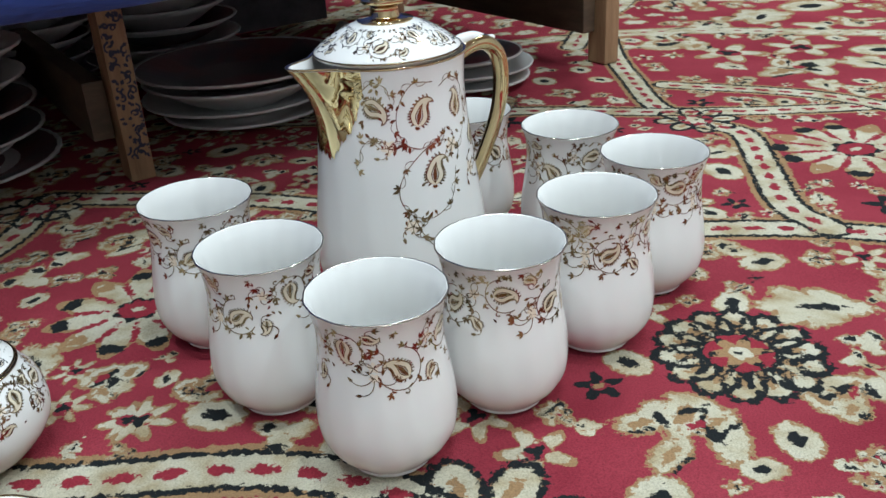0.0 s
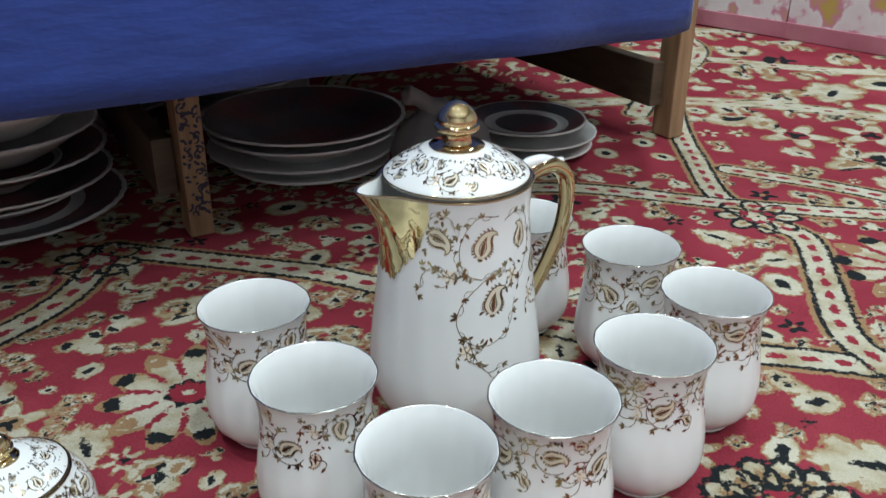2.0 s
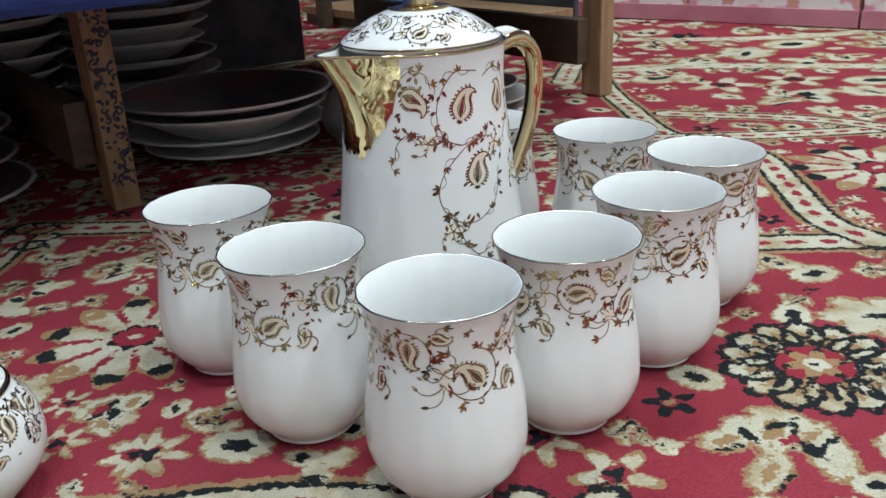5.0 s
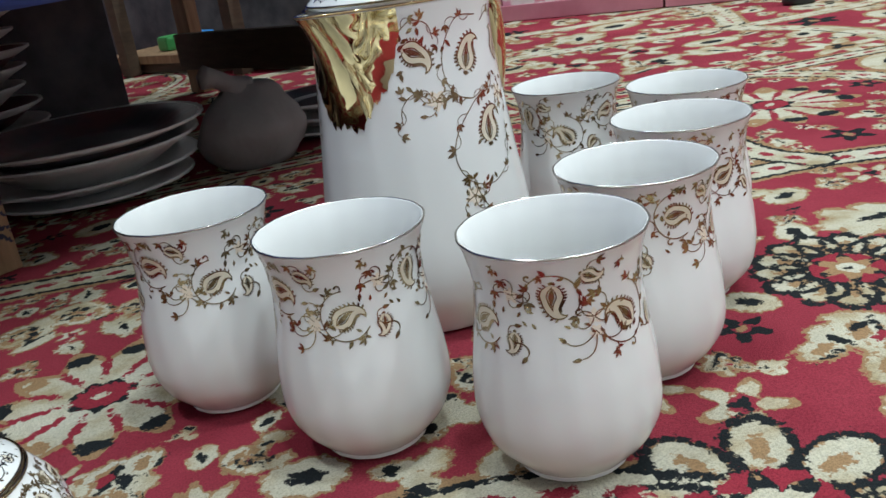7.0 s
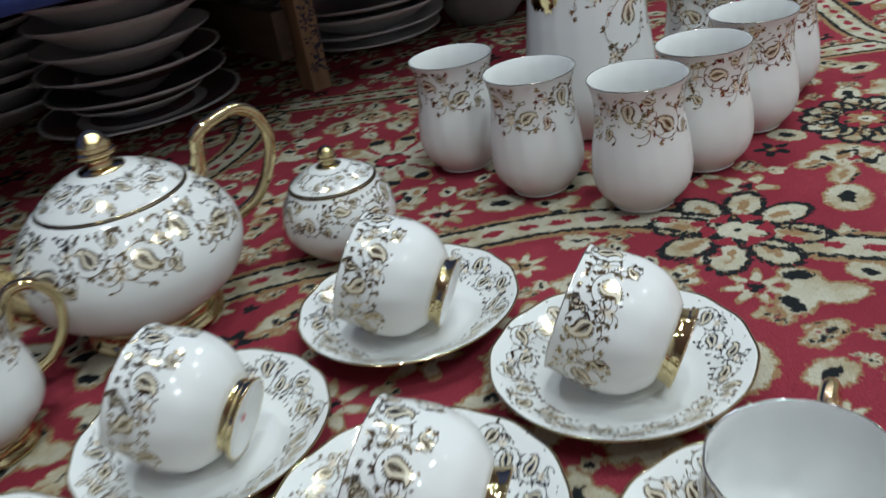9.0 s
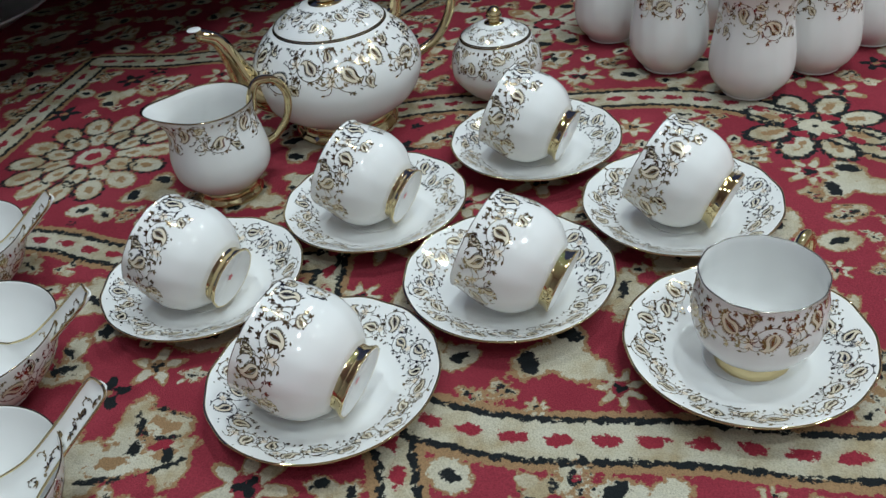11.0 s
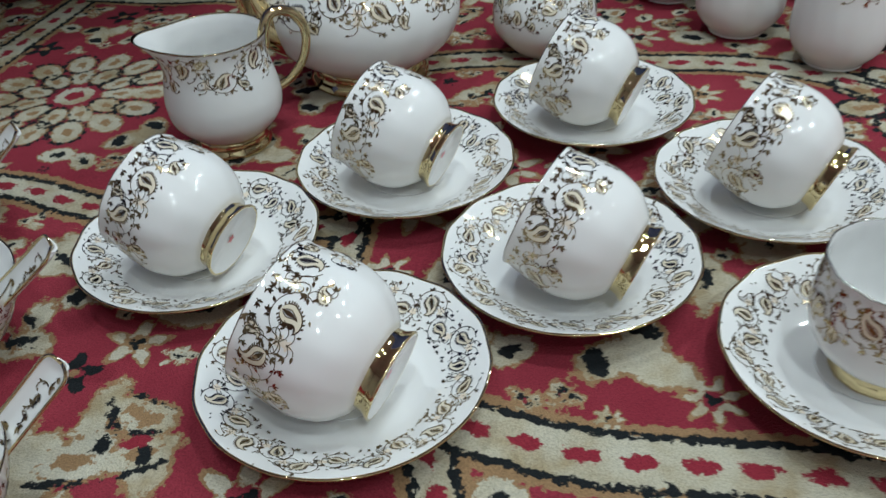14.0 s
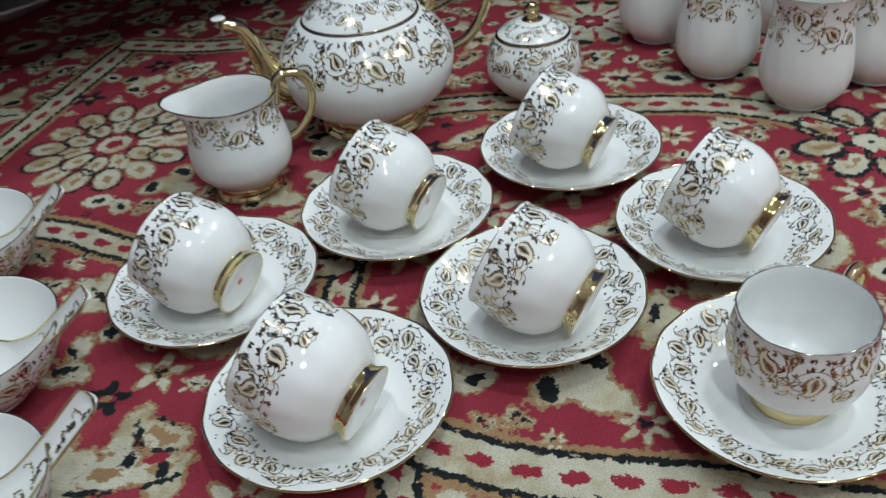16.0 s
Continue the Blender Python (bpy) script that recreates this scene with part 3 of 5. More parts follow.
band([(0.30, 1.12), (0.42, 1.07), (0.50, 1.01), (0.58, 0.88), (0.60, 0.72), (0.66, 0.6)])
for i in range(9):
    y = 1.37 + 0.36 * i
    band([(x, y + 0.07 * math.sin(x * 5.2 + i)) for x in np.arange(-1.6, 3.4, 0.2)], 0.02, 0.03)
    band([(-1.2 + 0.5 * i + 0.09 * math.sin(yy * 6 + i), yy) for yy in np.arange(1.36, 4.0, 0.16)], 0.02, 0.03)
for i in range(4):
    band([(0.72 + 0.4 * i + 0.06 * math.sin(yy * 7 + i), yy) for yy in np.arange(-0.6, 1.4, 0.16)], 0.018)

rosette(0.200, 0.476, 0.052, 14)
rosette(0.026, 0.319, 0.060, 8, 0.3)
rosette(0.300, 0.965, 0.045, 8)
rosette(-0.397, 0.79, 0.040, 8)
daisy(-0.655, 0.272, 0.082, 14, 0.2)
sunburst(-0.226, 0.573, 0.066, 11, 0.1)
sunburst(0.43, 0.84, 0.085, 13, 0.5)
PLACED = [(0.2, 0.476, 0.06), (0.026, 0.319, 0.065), (0.3, 0.965, 0.05), (-0.655, 0.272, 0.09), (-0.226, 0.573, 0.07), (0.43, 0.84, 0.09)]
for x, y, s, kind in ((0.127, 0.471, 0.0145, "eye"), (0.215, 0.541, 0.0145, "eye"), (0.205, 0.385, 0.0145, "eye"), (0.178, 0.362, 0.011, "eye"),
                      (0.104, 0.446, 0.016, "spot"), (-0.479, -0.041, 0.017, "spot"), (-0.218, 0.481, 0.023, "palm"), (-0.134, 0.434, 0.017, "eye"),
                      (-0.181, 0.432, 0.021, "palm"), (0.143, 0.403, 0.034, "palm"), (0.059, 0.385, 0.021, "palm"), (0.270, 0.530, 0.030, "leaf"),
                      (-0.277, 0.503, 0.020, "leaf"), (-0.235, 0.448, 0.017, "palm"), (-0.247, 0.008, 0.013, "eye"), (-0.180, 0.014, 0.026, "squig"),
                      (-0.142, -0.014, 0.016, "palm"), (-0.330, 0.068, 0.016, "palm"), (-0.425, -0.075, 0.034, "palm"), (-0.49, -0.115, 0.034, "leaf"),
                      (-0.496, 0.030, 0.020, "squig"), (0.000, 0.294, 0.017, "palm"), (0.009, 0.241, 0.020, "palm"), (0.040, 0.226, 0.024, "squig"),
                      (-0.132, 0.322, 0.017, "palm"), (-0.240, 0.320, 0.020, "squig"), (-0.189, 0.433, 0.017, "palm"), (-0.243, 0.49, 0.014, "palm"),
                      (-0.615, 0.176, 0.012, "eye"), (-0.59, 0.17, 0.011, "eye"), (-0.683, 0.165, 0.018, "palm"), (-0.56, 0.21, 0.022, "squig"),
                      (-0.70, 0.405, 0.020, "squig"), (-0.46, 0.20, 0.022, "squig"), (-0.44, 0.29, 0.022, "squig"), (0.257, 0.602, 0.016, "eye"),
                      (0.15, 0.535, 0.02, "palm"), (0.25, 0.42, 0.026, "palm"), (-0.088, 0.412, 0.015, "squig"), (0.17, 0.30, 0.03, "palm")):
    g = random.Random(int(x * 7919 + y * 104729))
    a = g.uniform(0, 3.1)
    if kind == "eye":
        eye(x, y, s, a)
    elif kind == "spot":
        spot(x, y, s, a)
    elif kind == "squig":
        squiggle(x, y, s, a)
    elif kind == "leaf":
        leaf_motif(x, y, s, a, g)
    elif s > 0.022:
        cluster(x, y, s, g)
    else:
        palmette(x, y, s, a, g)
    PLACED.append((x, y, s * 1.15))
ALL_LINES = np.vstack(LINES)
g = random.Random(5)


def fill(x0, x1, y0, y1, tries, lo, hi):
    """Scatter more motifs of the same kinds where the ground is still plain red."""
    for _ in range(tries):
        x, y, s = g.uniform(x0, x1), g.uniform(y0, y1), g.uniform(lo, hi)
        if np.min(np.hypot(ALL_LINES[:, 0] - x, ALL_LINES[:, 1] - y)) < s * 0.7 + 0.016:
            continue
        near = np.array(PLACED)
        if np.any((x - near[:, 0]) ** 2 + (y - near[:, 1]) ** 2 < (s * 0.92 + near[:, 2]) ** 2):
            continue
        PLACED.append((x, y, s * 0.92))
        k = g.random()
        if k < 0.36:
            cluster(x, y, s * 0.95, g)
        elif k < 0.46:
            palmette(x, y, s, g.uniform(0, 6), g)
        elif k < 0.60:
            leaf_motif(x, y, s * 0.85, g.uniform(0, 6), g)
        elif k < 0.80:
            squiggle(x, y, s * 0.8, g.uniform(0, 6))
        elif k < 0.95:
            eye(x, y, s * 0.8, g.uniform(0, 3))
        else:
            spot(x, y, s * 0.8, g.uniform(0, 3))


fill(-0.95, 0.6, -0.2, 1.1, 1600, 0.020, 0.028)
fill(-0.95, 0.6, -0.2, 1.1, 3000, 0.013, 0.018)
fill(-0.95, 0.6, -0.2, 1.1, 5000, 0.007, 0.011)
fill(0.35, 2.4, 0.9, 3.2, 2600, 0.045, 0.062)
fill(0.5, 2.4, 0.3, 3.2, 3200, 0.028, 0.040)
fill(-0.6, 2.2, 0.9, 3.0, 6500, 0.016, 0.026)

nx, ny = len(GX), len(GY)
X, Y = np.meshgrid(GX, GY, indexing="ij")
Z = 0.0012 * np.sin(X * 9 + 1) * np.sin(Y * 7) - 0.0012
verts = np.stack([X, Y, Z], -1).reshape(-1, 3)
idx = np.arange(nx * ny).reshape(nx, ny)
quads = np.stack([idx[:-1, :-1], idx[1:, :-1], idx[1:, 1:], idx[:-1, 1:]], -1).reshape(-1, 4)
me = bpy.data.meshes.new("floor")
me.vertices.add(len(verts))
me.vertices.foreach_set("co", verts.astype(np.float32).ravel())
me.loops.add(quads.size)
me.loops.foreach_set("vertex_index", quads.astype(np.int32).ravel())
me.polygons.add(len(quads))
me.polygons.foreach_set("loop_start", np.arange(0, quads.size, 4, dtype=np.int32))
me.update(calc_edges=True)
for key, f in FIELD.items():
    at = me.attributes.new(key, "FLOAT", "POINT")
    at.data.foreach_set("value", f.reshape(-1))
me.materials.append(carpet_mat)
tagged(new("floor", me), "red wool carpet with cream and black floral bands", "carpet", kind="structure")


def slab(name, size, where, mat, label, category):
    ob = tagged(new(name, box_mesh(name, size, mat, 0)), label, category, kind="structure")
    ob.location = where
    return ob


slab("wall_north", (8.2, 0.1, 3.1), (0, 4.55, -0.02), wall_mat, "plain dull painted wall of the hall", "wall")
slab("wall_south", (8.2, 0.1, 3.1), (0, -2.95, -0.02), wall_mat, "plain dull painted wall of the hall", "wall")
slab("wall_east", (0.1, 7.4, 3.1), (3.95, 0.8, -0.02), wall_mat, "plain dull painted wall of the hall", "wall")
slab("wall_west", (0.1, 7.4, 3.1), (-3.95, 0.8, -0.02), wall_mat, "plain dull painted wall of the hall", "wall")
slab("ceiling", (8.2, 7.8, 0.1), (0, 0.8, 3.08), white_paint, "white painted ceiling over the hall", "ceiling")

# ---------------------------------------------------------------- tea mugs


def flute(n, amount, twist=0.0):
    def warp(th, r, z):
        k = 1 + amount * np.cos(n * th + twist * z) * np.clip(r / 0.02, 0, 1)
        return np.stack([r * k * np.cos(th), r * k * np.sin(th), z], -1)
    return warp


MUG_H = 0.104
MUG_OUT = [(0.0232, 0.0), (0.0241, 0.0006), (0.0238, 0.0022), (0.0266, 0.0046), (0.0352, 0.0150), (0.0388, 0.0275), (0.0382, 0.0445), (0.0358, 0.0610),
           (0.0338, 0.0760), (0.0339, 0.0880), (0.0356, 0.0975), (0.0378, 0.1035)]
MUG_IN = [(0.0373, 0.1040), (0.0366, 0.1034), (0.0338, 0.0970), (0.0321, 0.0880), (0.0320, 0.0760), (0.0342, 0.0600), (0.0366, 0.0440),
          (0.0372, 0.0310), (0.0335, 0.0170), (0.0240, 0.0070), (0.0, 0.0050)]
MUG_WARP = flute(16, 0.004, 42)


def tea_mug():
    ob = thing("tea_mug", "white porcelain tea mug with gold paisley band", "mug", "mugs round the coffee pot")
    part("body", lathe("mug_body", shell(MUG_OUT, MUG_IN), porcelain, MUG_WARP, 96), ob)
    ring = [(0.0376 + 0.00055 * math.cos(a), 0.1038 + 0.00045 * math.sin(a)) for a in np.linspace(0, 2 * np.pi, 10)[:-1]]
    part("rim", lathe("mug_rim", ring, silver_line, MUG_WARP, 96, close=True), ob, "thin gilded rim")
    ink = vine_band(2 * np.pi * 0.0352, 0.041, 7, 3, 0.9, 0.0006, size=0.0155, fringe=0.6, leaf=0.26)
    part("ornament", ink.shown("mug_ornament", Profile(MUG_OUT[::-1]), 0.0352, MUG_WARP, 0.0028), ob, "printed gold paisleys and vines")
    return ob


mug = tea_mug()
MUGS = [(-0.0225, 0.3915, 10), (-0.0954, 0.4522, 75), (0.0449, 0.4431, 140), (0.1096, 0.5052, 200), (0.1622, 0.5790, 260), (0.1115, 0.6500, 320),
        (0.0316, 0.7010, 30), (-0.1540, 0.5328, 95)]
for i, (x, y, a) in enumerate(MUGS):
    if i == 0:
        mug.matrix_basis = pose(x, y, 0, 0, 0, a)
    else:
        copy_thing(mug, pose(x, y, 0, 0, 0, a))

# ---------------------------------------------------------------- coffee pot

SPOUT = radians(214)


def lip(th0, reach, sigma, z0, z1, rise=0.0, flute_n=0, amount=0.0):
    """Pull a wall out into a pouring lip towards th0, growing from z0 to z1."""
    def warp(th, r, z):
        d = (th - th0 + np.pi) % (2 * np.pi) - np.pi
        t = np.clip((z - z0) / (z1 - z0), 0, 1.2)
        k = t ** 2.4
        bulge = reach * k * np.exp(-(d / (sigma * (1.5 - 0.62 * np.minimum(t, 1)))) ** 2)
        rr = (r + bulge) * (1 + amount * np.cos(flute_n * th + 30 * z))
        zz = z + rise * k * np.exp(-(d / sigma) ** 2)
        return np.stack([rr * np.cos(th), rr * np.sin(th), zz], -1)
    return warp


POT_OUT = [(0.0455, 0.0), (0.0475, 0.001), (0.0510, 0.007), (0.0600, 0.024), (0.0627, 0.042), (0.0610, 0.066), (0.0566, 0.100), (0.0526, 0.135),
           (0.0505, 0.160), (0.0510, 0.176), (0.0520, 0.184)]
POT_IN = [(0.0512, 0.1848), (0.0500, 0.183), (0.0480, 0.170), (0.0495, 0.13), (0.055, 0.07), (0.057, 0.03), (0.045, 0.007), (0.0, 0.005)]
pot_warp = lip(SPOUT, 0.0215, 0.30, 0.112, 0.184, 0.001, 18, 0.0025)
pot = thing("coffee_pot", "tall white porcelain coffee pot with gilded spout", "coffee pot", m=pose(-0.0205, 0.578, 0))
part("body", lathe("pot_body", shell(POT_OUT, POT_IN, 60), porcelain, pot_warp, 128), pot)
ring = [(0.0515 + 0.0012 * math.cos(a), 0.1845 + 0.0008 * math.sin(a)) for a in np.linspace(0, 2 * np.pi, 10)[:-1]]
part("rim", lathe("pot_rim", ring, gold, pot_warp, 128, close=True), pot, "gilded rim")
# gilding of the spout, with a ragged lower edge
prof = Profile(POT_OUT[::-1], 120)
gv, gf = [], []
NA, NS = 110, 30
for i in range(NA):
    d = -0.70 + 1.40 * i / (NA - 1)
    low = 0.050 * (1 - (abs(d) / 0.72) ** 2.2) + 0.010 + 0.0013 * math.sin(i * 0.83) + 0.0008 * math.sin(i * 1.9) + 0.002 * math.sin(i * 0.21)
    for j in range(NS):
        r, z = prof.at(0.0005 + low * j / (NS - 1), 0.0004)
        gv.append(pot_warp(np.array(SPOUT + d), np.array(r), np.array(z)))
for i in range(NA - 1):
    for j in range(NS - 1):
        a = i * NS + j
        gf.append((a, a + 1, a + NS + 1, a + NS))
part("spout_gilding", mesh_from("pot_gilding", gv, gf, [gold]), pot, "mirror gold gilding on the spout")
g = random.Random(11)
PAIS = ((0.84, 0.020, 0.4, 0.019, 1), (1.40, 0.024, -1.3, 0.021, 1), (1.52, 0.064, -1.45, 0.021, 1), (2.00, 0.024, -1.3, 0.018, -1), (2.35, 0.050, -1.3, 0.017, 1))
STEMS = (((1.60, 0.008), (1.30, 0.008), (1.10, 0.025), (1.13, 0.042), (1.35, 0.050), (1.62, 0.045)),
         ((1.75, 0.040), (1.62, 0.046), (1.36, 0.053), (1.13, 0.066), (1.06, 0.080), (1.18, 0.093), (1.45, 0.097), (1.72, 0.087), (1.84, 0.068)),
         ((1.36, 0.050), (1.15, 0.047), (0.98, 0.048), (0.76, 0.042), (0.62, 0.048), (0.60, 0.057)),
         ((1.20, 0.093), (1.28, 0.106), (1.42, 0.117), (1.58, 0.115)),
         ((0.68, 0.010), (0.82, 0.005), (0.98, 0.008), (1.03, 0.016)),
         ((1.70, 0.012), (1.90, 0.008), (2.15, 0.016), (2.20, 0.035), (2.05, 0.048), (1.88, 0.055)),
         ((2.2, 0.035), (2.4, 0.030), (2.55, 0.045), (2.5, 0.07)))
for sg in (1, -1):
    ink = Ink()
    for dth, vv, ang, size, hand in PAIS:
        u = sg * dth * 0.054
        ink.paisley((u, vv + size * 0.1), ang if sg > 0 else -math.pi - ang, size, hand * sg)
    for row in STEMS:
        count = 8 * len(row)
        stem = spline([(sg * d * 0.054, vv) for d, vv in row], count)
        ink.ribbon(stem, 0.0006, 0.00045)
        for n, k in enumerate(range(3, count - 1, 6)):
            t = stem[k + 1] - stem[k - 1]
            a = math.atan2(t[1], t[0])
            side = 1 if n % 2 else -1
            if n % 3 == 2:
                ink.leaf(stem[k], a + side * 1.1, 0.0050, 0.0022)
            else:
                end, ang = ink.curl(stem[k], a + side * 0.9, g.uniform(0.007, 0.011), side * -2.0, 0.00045, leafy=False, ends=False)
                ink.bud(end, ang, 0.0046)
    for d, vv in ((0.97, 0.047), (1.18, 0.101), (1.82, 0.052), (2.15, 0.074)):
        at = (sg * d * 0.054, vv)
        ink.flower(at, 0.0060, 0.4)
        for q in range(5):
            end, ang = ink.curl(at, q * 1.25 + 0.4, 0.011, g.choice((-1, 1)) * 1.6, 0.0006)
            ink.leaf(end, ang, 0.0045, 0.0021)
    for k in range(16):
        ink.leaf((sg * 0.054 * g.uniform(0.62, 0.95), g.uniform(0.003, 0.050)), g.uniform(0, 6), 0.0048, 0.0022)
    for k in range(14):
        ink.leaf((sg * 0.054 * g.uniform(1.05, 2.5), g.uniform(0.003, 0.10)), g.uniform(0, 6), 0.0042, 0.0019)
    part("ornament", ink.shown("pot_ornament", prof, 0.054, pot_warp, 0.003, SPOUT), pot, "printed gold paisleys and vines")

LID = [(0.013, 0.0300), (0.020, 0.0282), (0.030, 0.0225), (0.040, 0.0135), (0.0475, 0.0050), (0.0495, 0.0012)]


def lid_thing(parent, scale, height, z, seed, n, knob_r, knob_h):
    """A domed lid with a gilded knob."""
    pts = [(r * scale, h * height) for r, h in LID]
    ring = np.vstack([[[0, pts[0][1]]], spline(pts, 24), [[pts[-1][0] - 0.001, -0.001], [pts[-1][0] - 0.004, -0.0015], [0, -0.001]]])
    lid = part("lid", lathe("lid", ring, porcelain, flute(18, 0.002), 96), parent)
    lid.location = (0, 0, z)
    edge = [(pts[-1][0] + 0.0006 * math.cos(a), 0.0012 + 0.0006 * math.sin(a)) for a in np.linspace(0, 2 * np.pi, 9)[:-1]]
    part("lid_edge", lathe("lid_edge", edge, gold_print, plain, 80, close=True), lid, "thin gilded edge")
    sl = Profile(pts, 40)
    span = sl.s[-1]
    R = scale * 0.040
    ink = vine_band(2 * np.pi * R, span * 0.70, n, seed, 0.0, 0.00045, size=0.0115 * scale)
    part("lid_ornament", ink.shown("lid_ornament", sl, R, plain, span * 0.25), lid, "printed gold paisleys and vines")
    top, k, h = pts[0][1], knob_r, knob_h
    knob = [(0, top - 0.0012), (k * 1.30, top - 0.0016), (k * 1.32, top + 0.0005), (k * 0.72, top + 0.0016), (k * 0.66, top + h * 0.20), (k * 0.70, top + h * 0.30), (k * 1.02, top + h * 0.36), (k * 1.05, top + h * 0.46),
            (k * 0.90, top + h * 0.50), (k * 0.94, top + h * 0.60), (k * 0.80, top + h * 0.76), (k * 0.50, top + h * 0.91), (k * 0.16, top + h * 0.985), (0, top + h)]
    smooth_knob = np.vstack([knob[:4], spline(knob[3:], 40)])
    part("knob", lathe("knob", smooth_knob, gold, flute(8, 0.015), 48), lid, "gilded acorn-shaped knob")
    return lid


lid_thing(pot, 1.0, 0.66, 0.186, 21, 10, 0.0140, 0.0300)
HA = SPOUT + math.pi + 0.03
hx, hy = math.cos(HA), math.sin(HA)


def along(pts, ca, sa):
    return [(p * ca, p * sa, z) for p, z in pts]


part("handle", tube("pot_handle", along([(0.050, 0.165), (0.063, 0.175), (0.080, 0.177), (0.093, 0.167), (0.0965, 0.149), (0.093, 0.125), (0.081, 0.098), (0.067, 0.075), (0.056, 0.062)], hx, hy),
                    [0.0060, 0.0070, 0.0070, 0.0068, 0.0066, 0.0062, 0.0058, 0.0056, 0.0060], gold, 14, 60, 0.85, (-hy, hx, 0)), pot, "gilded curved handle")
part("thumb_rest", tube("pot_thumb_rest", along([(0.050, 0.177), (0.060, 0.1812), (0.072, 0.1818), (0.083, 0.1785), (0.0905, 0.1785)], hx, hy), [0.0030, 0.0044, 0.0042, 0.0036, 0.0022], porcelain, 12, 30, 1.0, (-hy, hx, 0)), pot,
     "white thumb rest with gold lines")

# ---------------------------------------------------------------- teapot

TEA_OUT = [(0.0430, 0.014), (0.0530, 0.020), (0.0700, 0.034), (0.0785, 0.055), (0.0765, 0.074), (0.0670, 0.090), (0.0570, 0.100), (0.0520, 0.1035)]
TEA_IN = [(0.0505, 0.1035), (0.055, 0.098), (0.070, 0.078), (0.073, 0.055), (0.06, 0.030), (0.0, 0.018)]
teapot = thing("teapot", "round white porcelain teapot with gilded spout and handle", "teapot", m=pose(-0.4095, 0.339, 0) @ Matrix.Diagonal((1.025, 1.025, 1.0, 1)))
part("body", lathe("teapot_body", shell(TEA_OUT, TEA_IN), porcelain, flute(20, 0.002), 120), teapot)
FOOT = [(0.040, 0.015), (0.0455, 0.0145), (0.0440, 0.010), (0.0465, 0.005), (0.0500, 0.002), (0.0500, 0.0), (0.044, 0.0), (0.038, 0.010)]
part("foot", lathe("teapot_foot", FOOT, gold, flute(16, 0.006), 96, close=True), teapot, "gilded foot ring")
ring = [(0.0512 + 0.0008 * math.cos(a), 0.1035 + 0.0007 * math.sin(a)) for a in np.linspace(0, 2 * np.pi, 10)[:-1]]
part("rim", lathe("teapot_rim", ring, gold_print, plain, 96, close=True), teapot, "thin gilded rim")
ink = vine_band(2 * np.pi * 0.071, 0.047, 14, 31, 0.7, 0.0007, size=0.0185)
part("ornament", ink.shown("teapot_ornament", Profile(TEA_OUT[::-1]), 0.071, flute(20, 0.002), 0.004), teapot, "printed gold paisleys and vines")
lid_thing(teapot, 1.02, 0.66, 0.1040, 33, 10, 0.0122, 0.028)
sx, sy = math.cos(radians(214)), math.sin(radians(214))
part("spout", tube("teapot_spout", along([(0.058, 0.046), (0.076, 0.056), (0.087, 0.073), (0.094, 0.095), (0.102, 0.113), (0.116, 0.1215)], sx, sy),
                   [0.023, 0.019, 0.0135, 0.0095, 0.0074, 0.0068], gold, 16, 48, 0.85, (-sy, sx, 0)), teapot, "gilded curved spout")
tx, ty = math.cos(radians(30)), math.sin(radians(30))
part("handle", tube("teapot_handle", along([(0.054, 0.092), (0.062, 0.100), (0.065, 0.112), (0.068, 0.124), (0.082, 0.1305), (0.099, 0.1335), (0.113, 0.124), (0.119, 0.104), (0.113, 0.082), (0.098, 0.062), (0.076, 0.052)], tx, ty),
                    [0.0080, 0.0064, 0.0048, 0.0052, 0.0045, 0.0049, 0.0045, 0.0045, 0.0044, 0.0045, 0.0052], gold, 12, 72, 1.0, (-ty, tx, 0)), teapot, "gilded ear-shaped handle")
mouth = part("spout_mouth", lathe("spout_mouth", [(0, 0.0), (0.0058, 0.0), (0.0062, 0.0006), (0.0056, 0.0012), (0.0, 0.0006)], porcelain, plain, 24), teapot, "white lining of the spout")
mouth.matrix_basis = pose(0.1185 * sx, 0.1185 * sy, 0.1262)

# ---------------------------------------------------------------- creamer and sugar bowl

CR_OUT = [(0.0240, 0.012), (0.0310, 0.016), (0.0408, 0.028), (0.0435, 0.042), (0.0422, 0.056), (0.0393, 0.070), (0.0376, 0.081), (0.0382, 0.090), (0.0400, 0.0965)]
CR_IN = [(0.0392, 0.0970), (0.0372, 0.091), (0.0362, 0.081), (0.0376, 0.070), (0.0405, 0.056), (0.0415, 0.042), (0.034, 0.024), (0.0, 0.015)]
cr_warp = lip(radians(213), 0.0145, 0.62, 0.066, 0.097, 0.006, 14, 0.002)
creamer = thing("cream_jug", "small white porcelain cream jug with gilded handle", "jug", m=pose(-0.4845, 0.210, 0) @ Matrix.Diagonal((0.98, 0.98, 0.90, 1)))
part("body", lathe("creamer_body", shell(CR_OUT, CR_IN), porcelain, cr_warp, 96), creamer)
part("foot", lathe("creamer_foot", [(r * 0.60, z * 0.85) for r, z in FOOT], gold, flute(14, 0.006), 80, close=True), creamer, "gilded foot ring")
ring = [(0.0396 + 0.0008 * math.cos(a), 0.0968 + 0.0007 * math.sin(a)) for a in np.linspace(0, 2 * np.pi, 10)[:-1]]
part("rim", lathe("creamer_rim", ring, gold_print, cr_warp, 96, close=True), creamer, "thin gilded rim")
ink = vine_band(2 * np.pi * 0.036, 0.032, 9, 41, 0.6, 0.0006, size=0.0135)
part("ornament", ink.shown("creamer_ornament", Profile(CR_OUT[::-1]), 0.036, cr_warp, 0.003), creamer, "printed gold paisleys and vines")
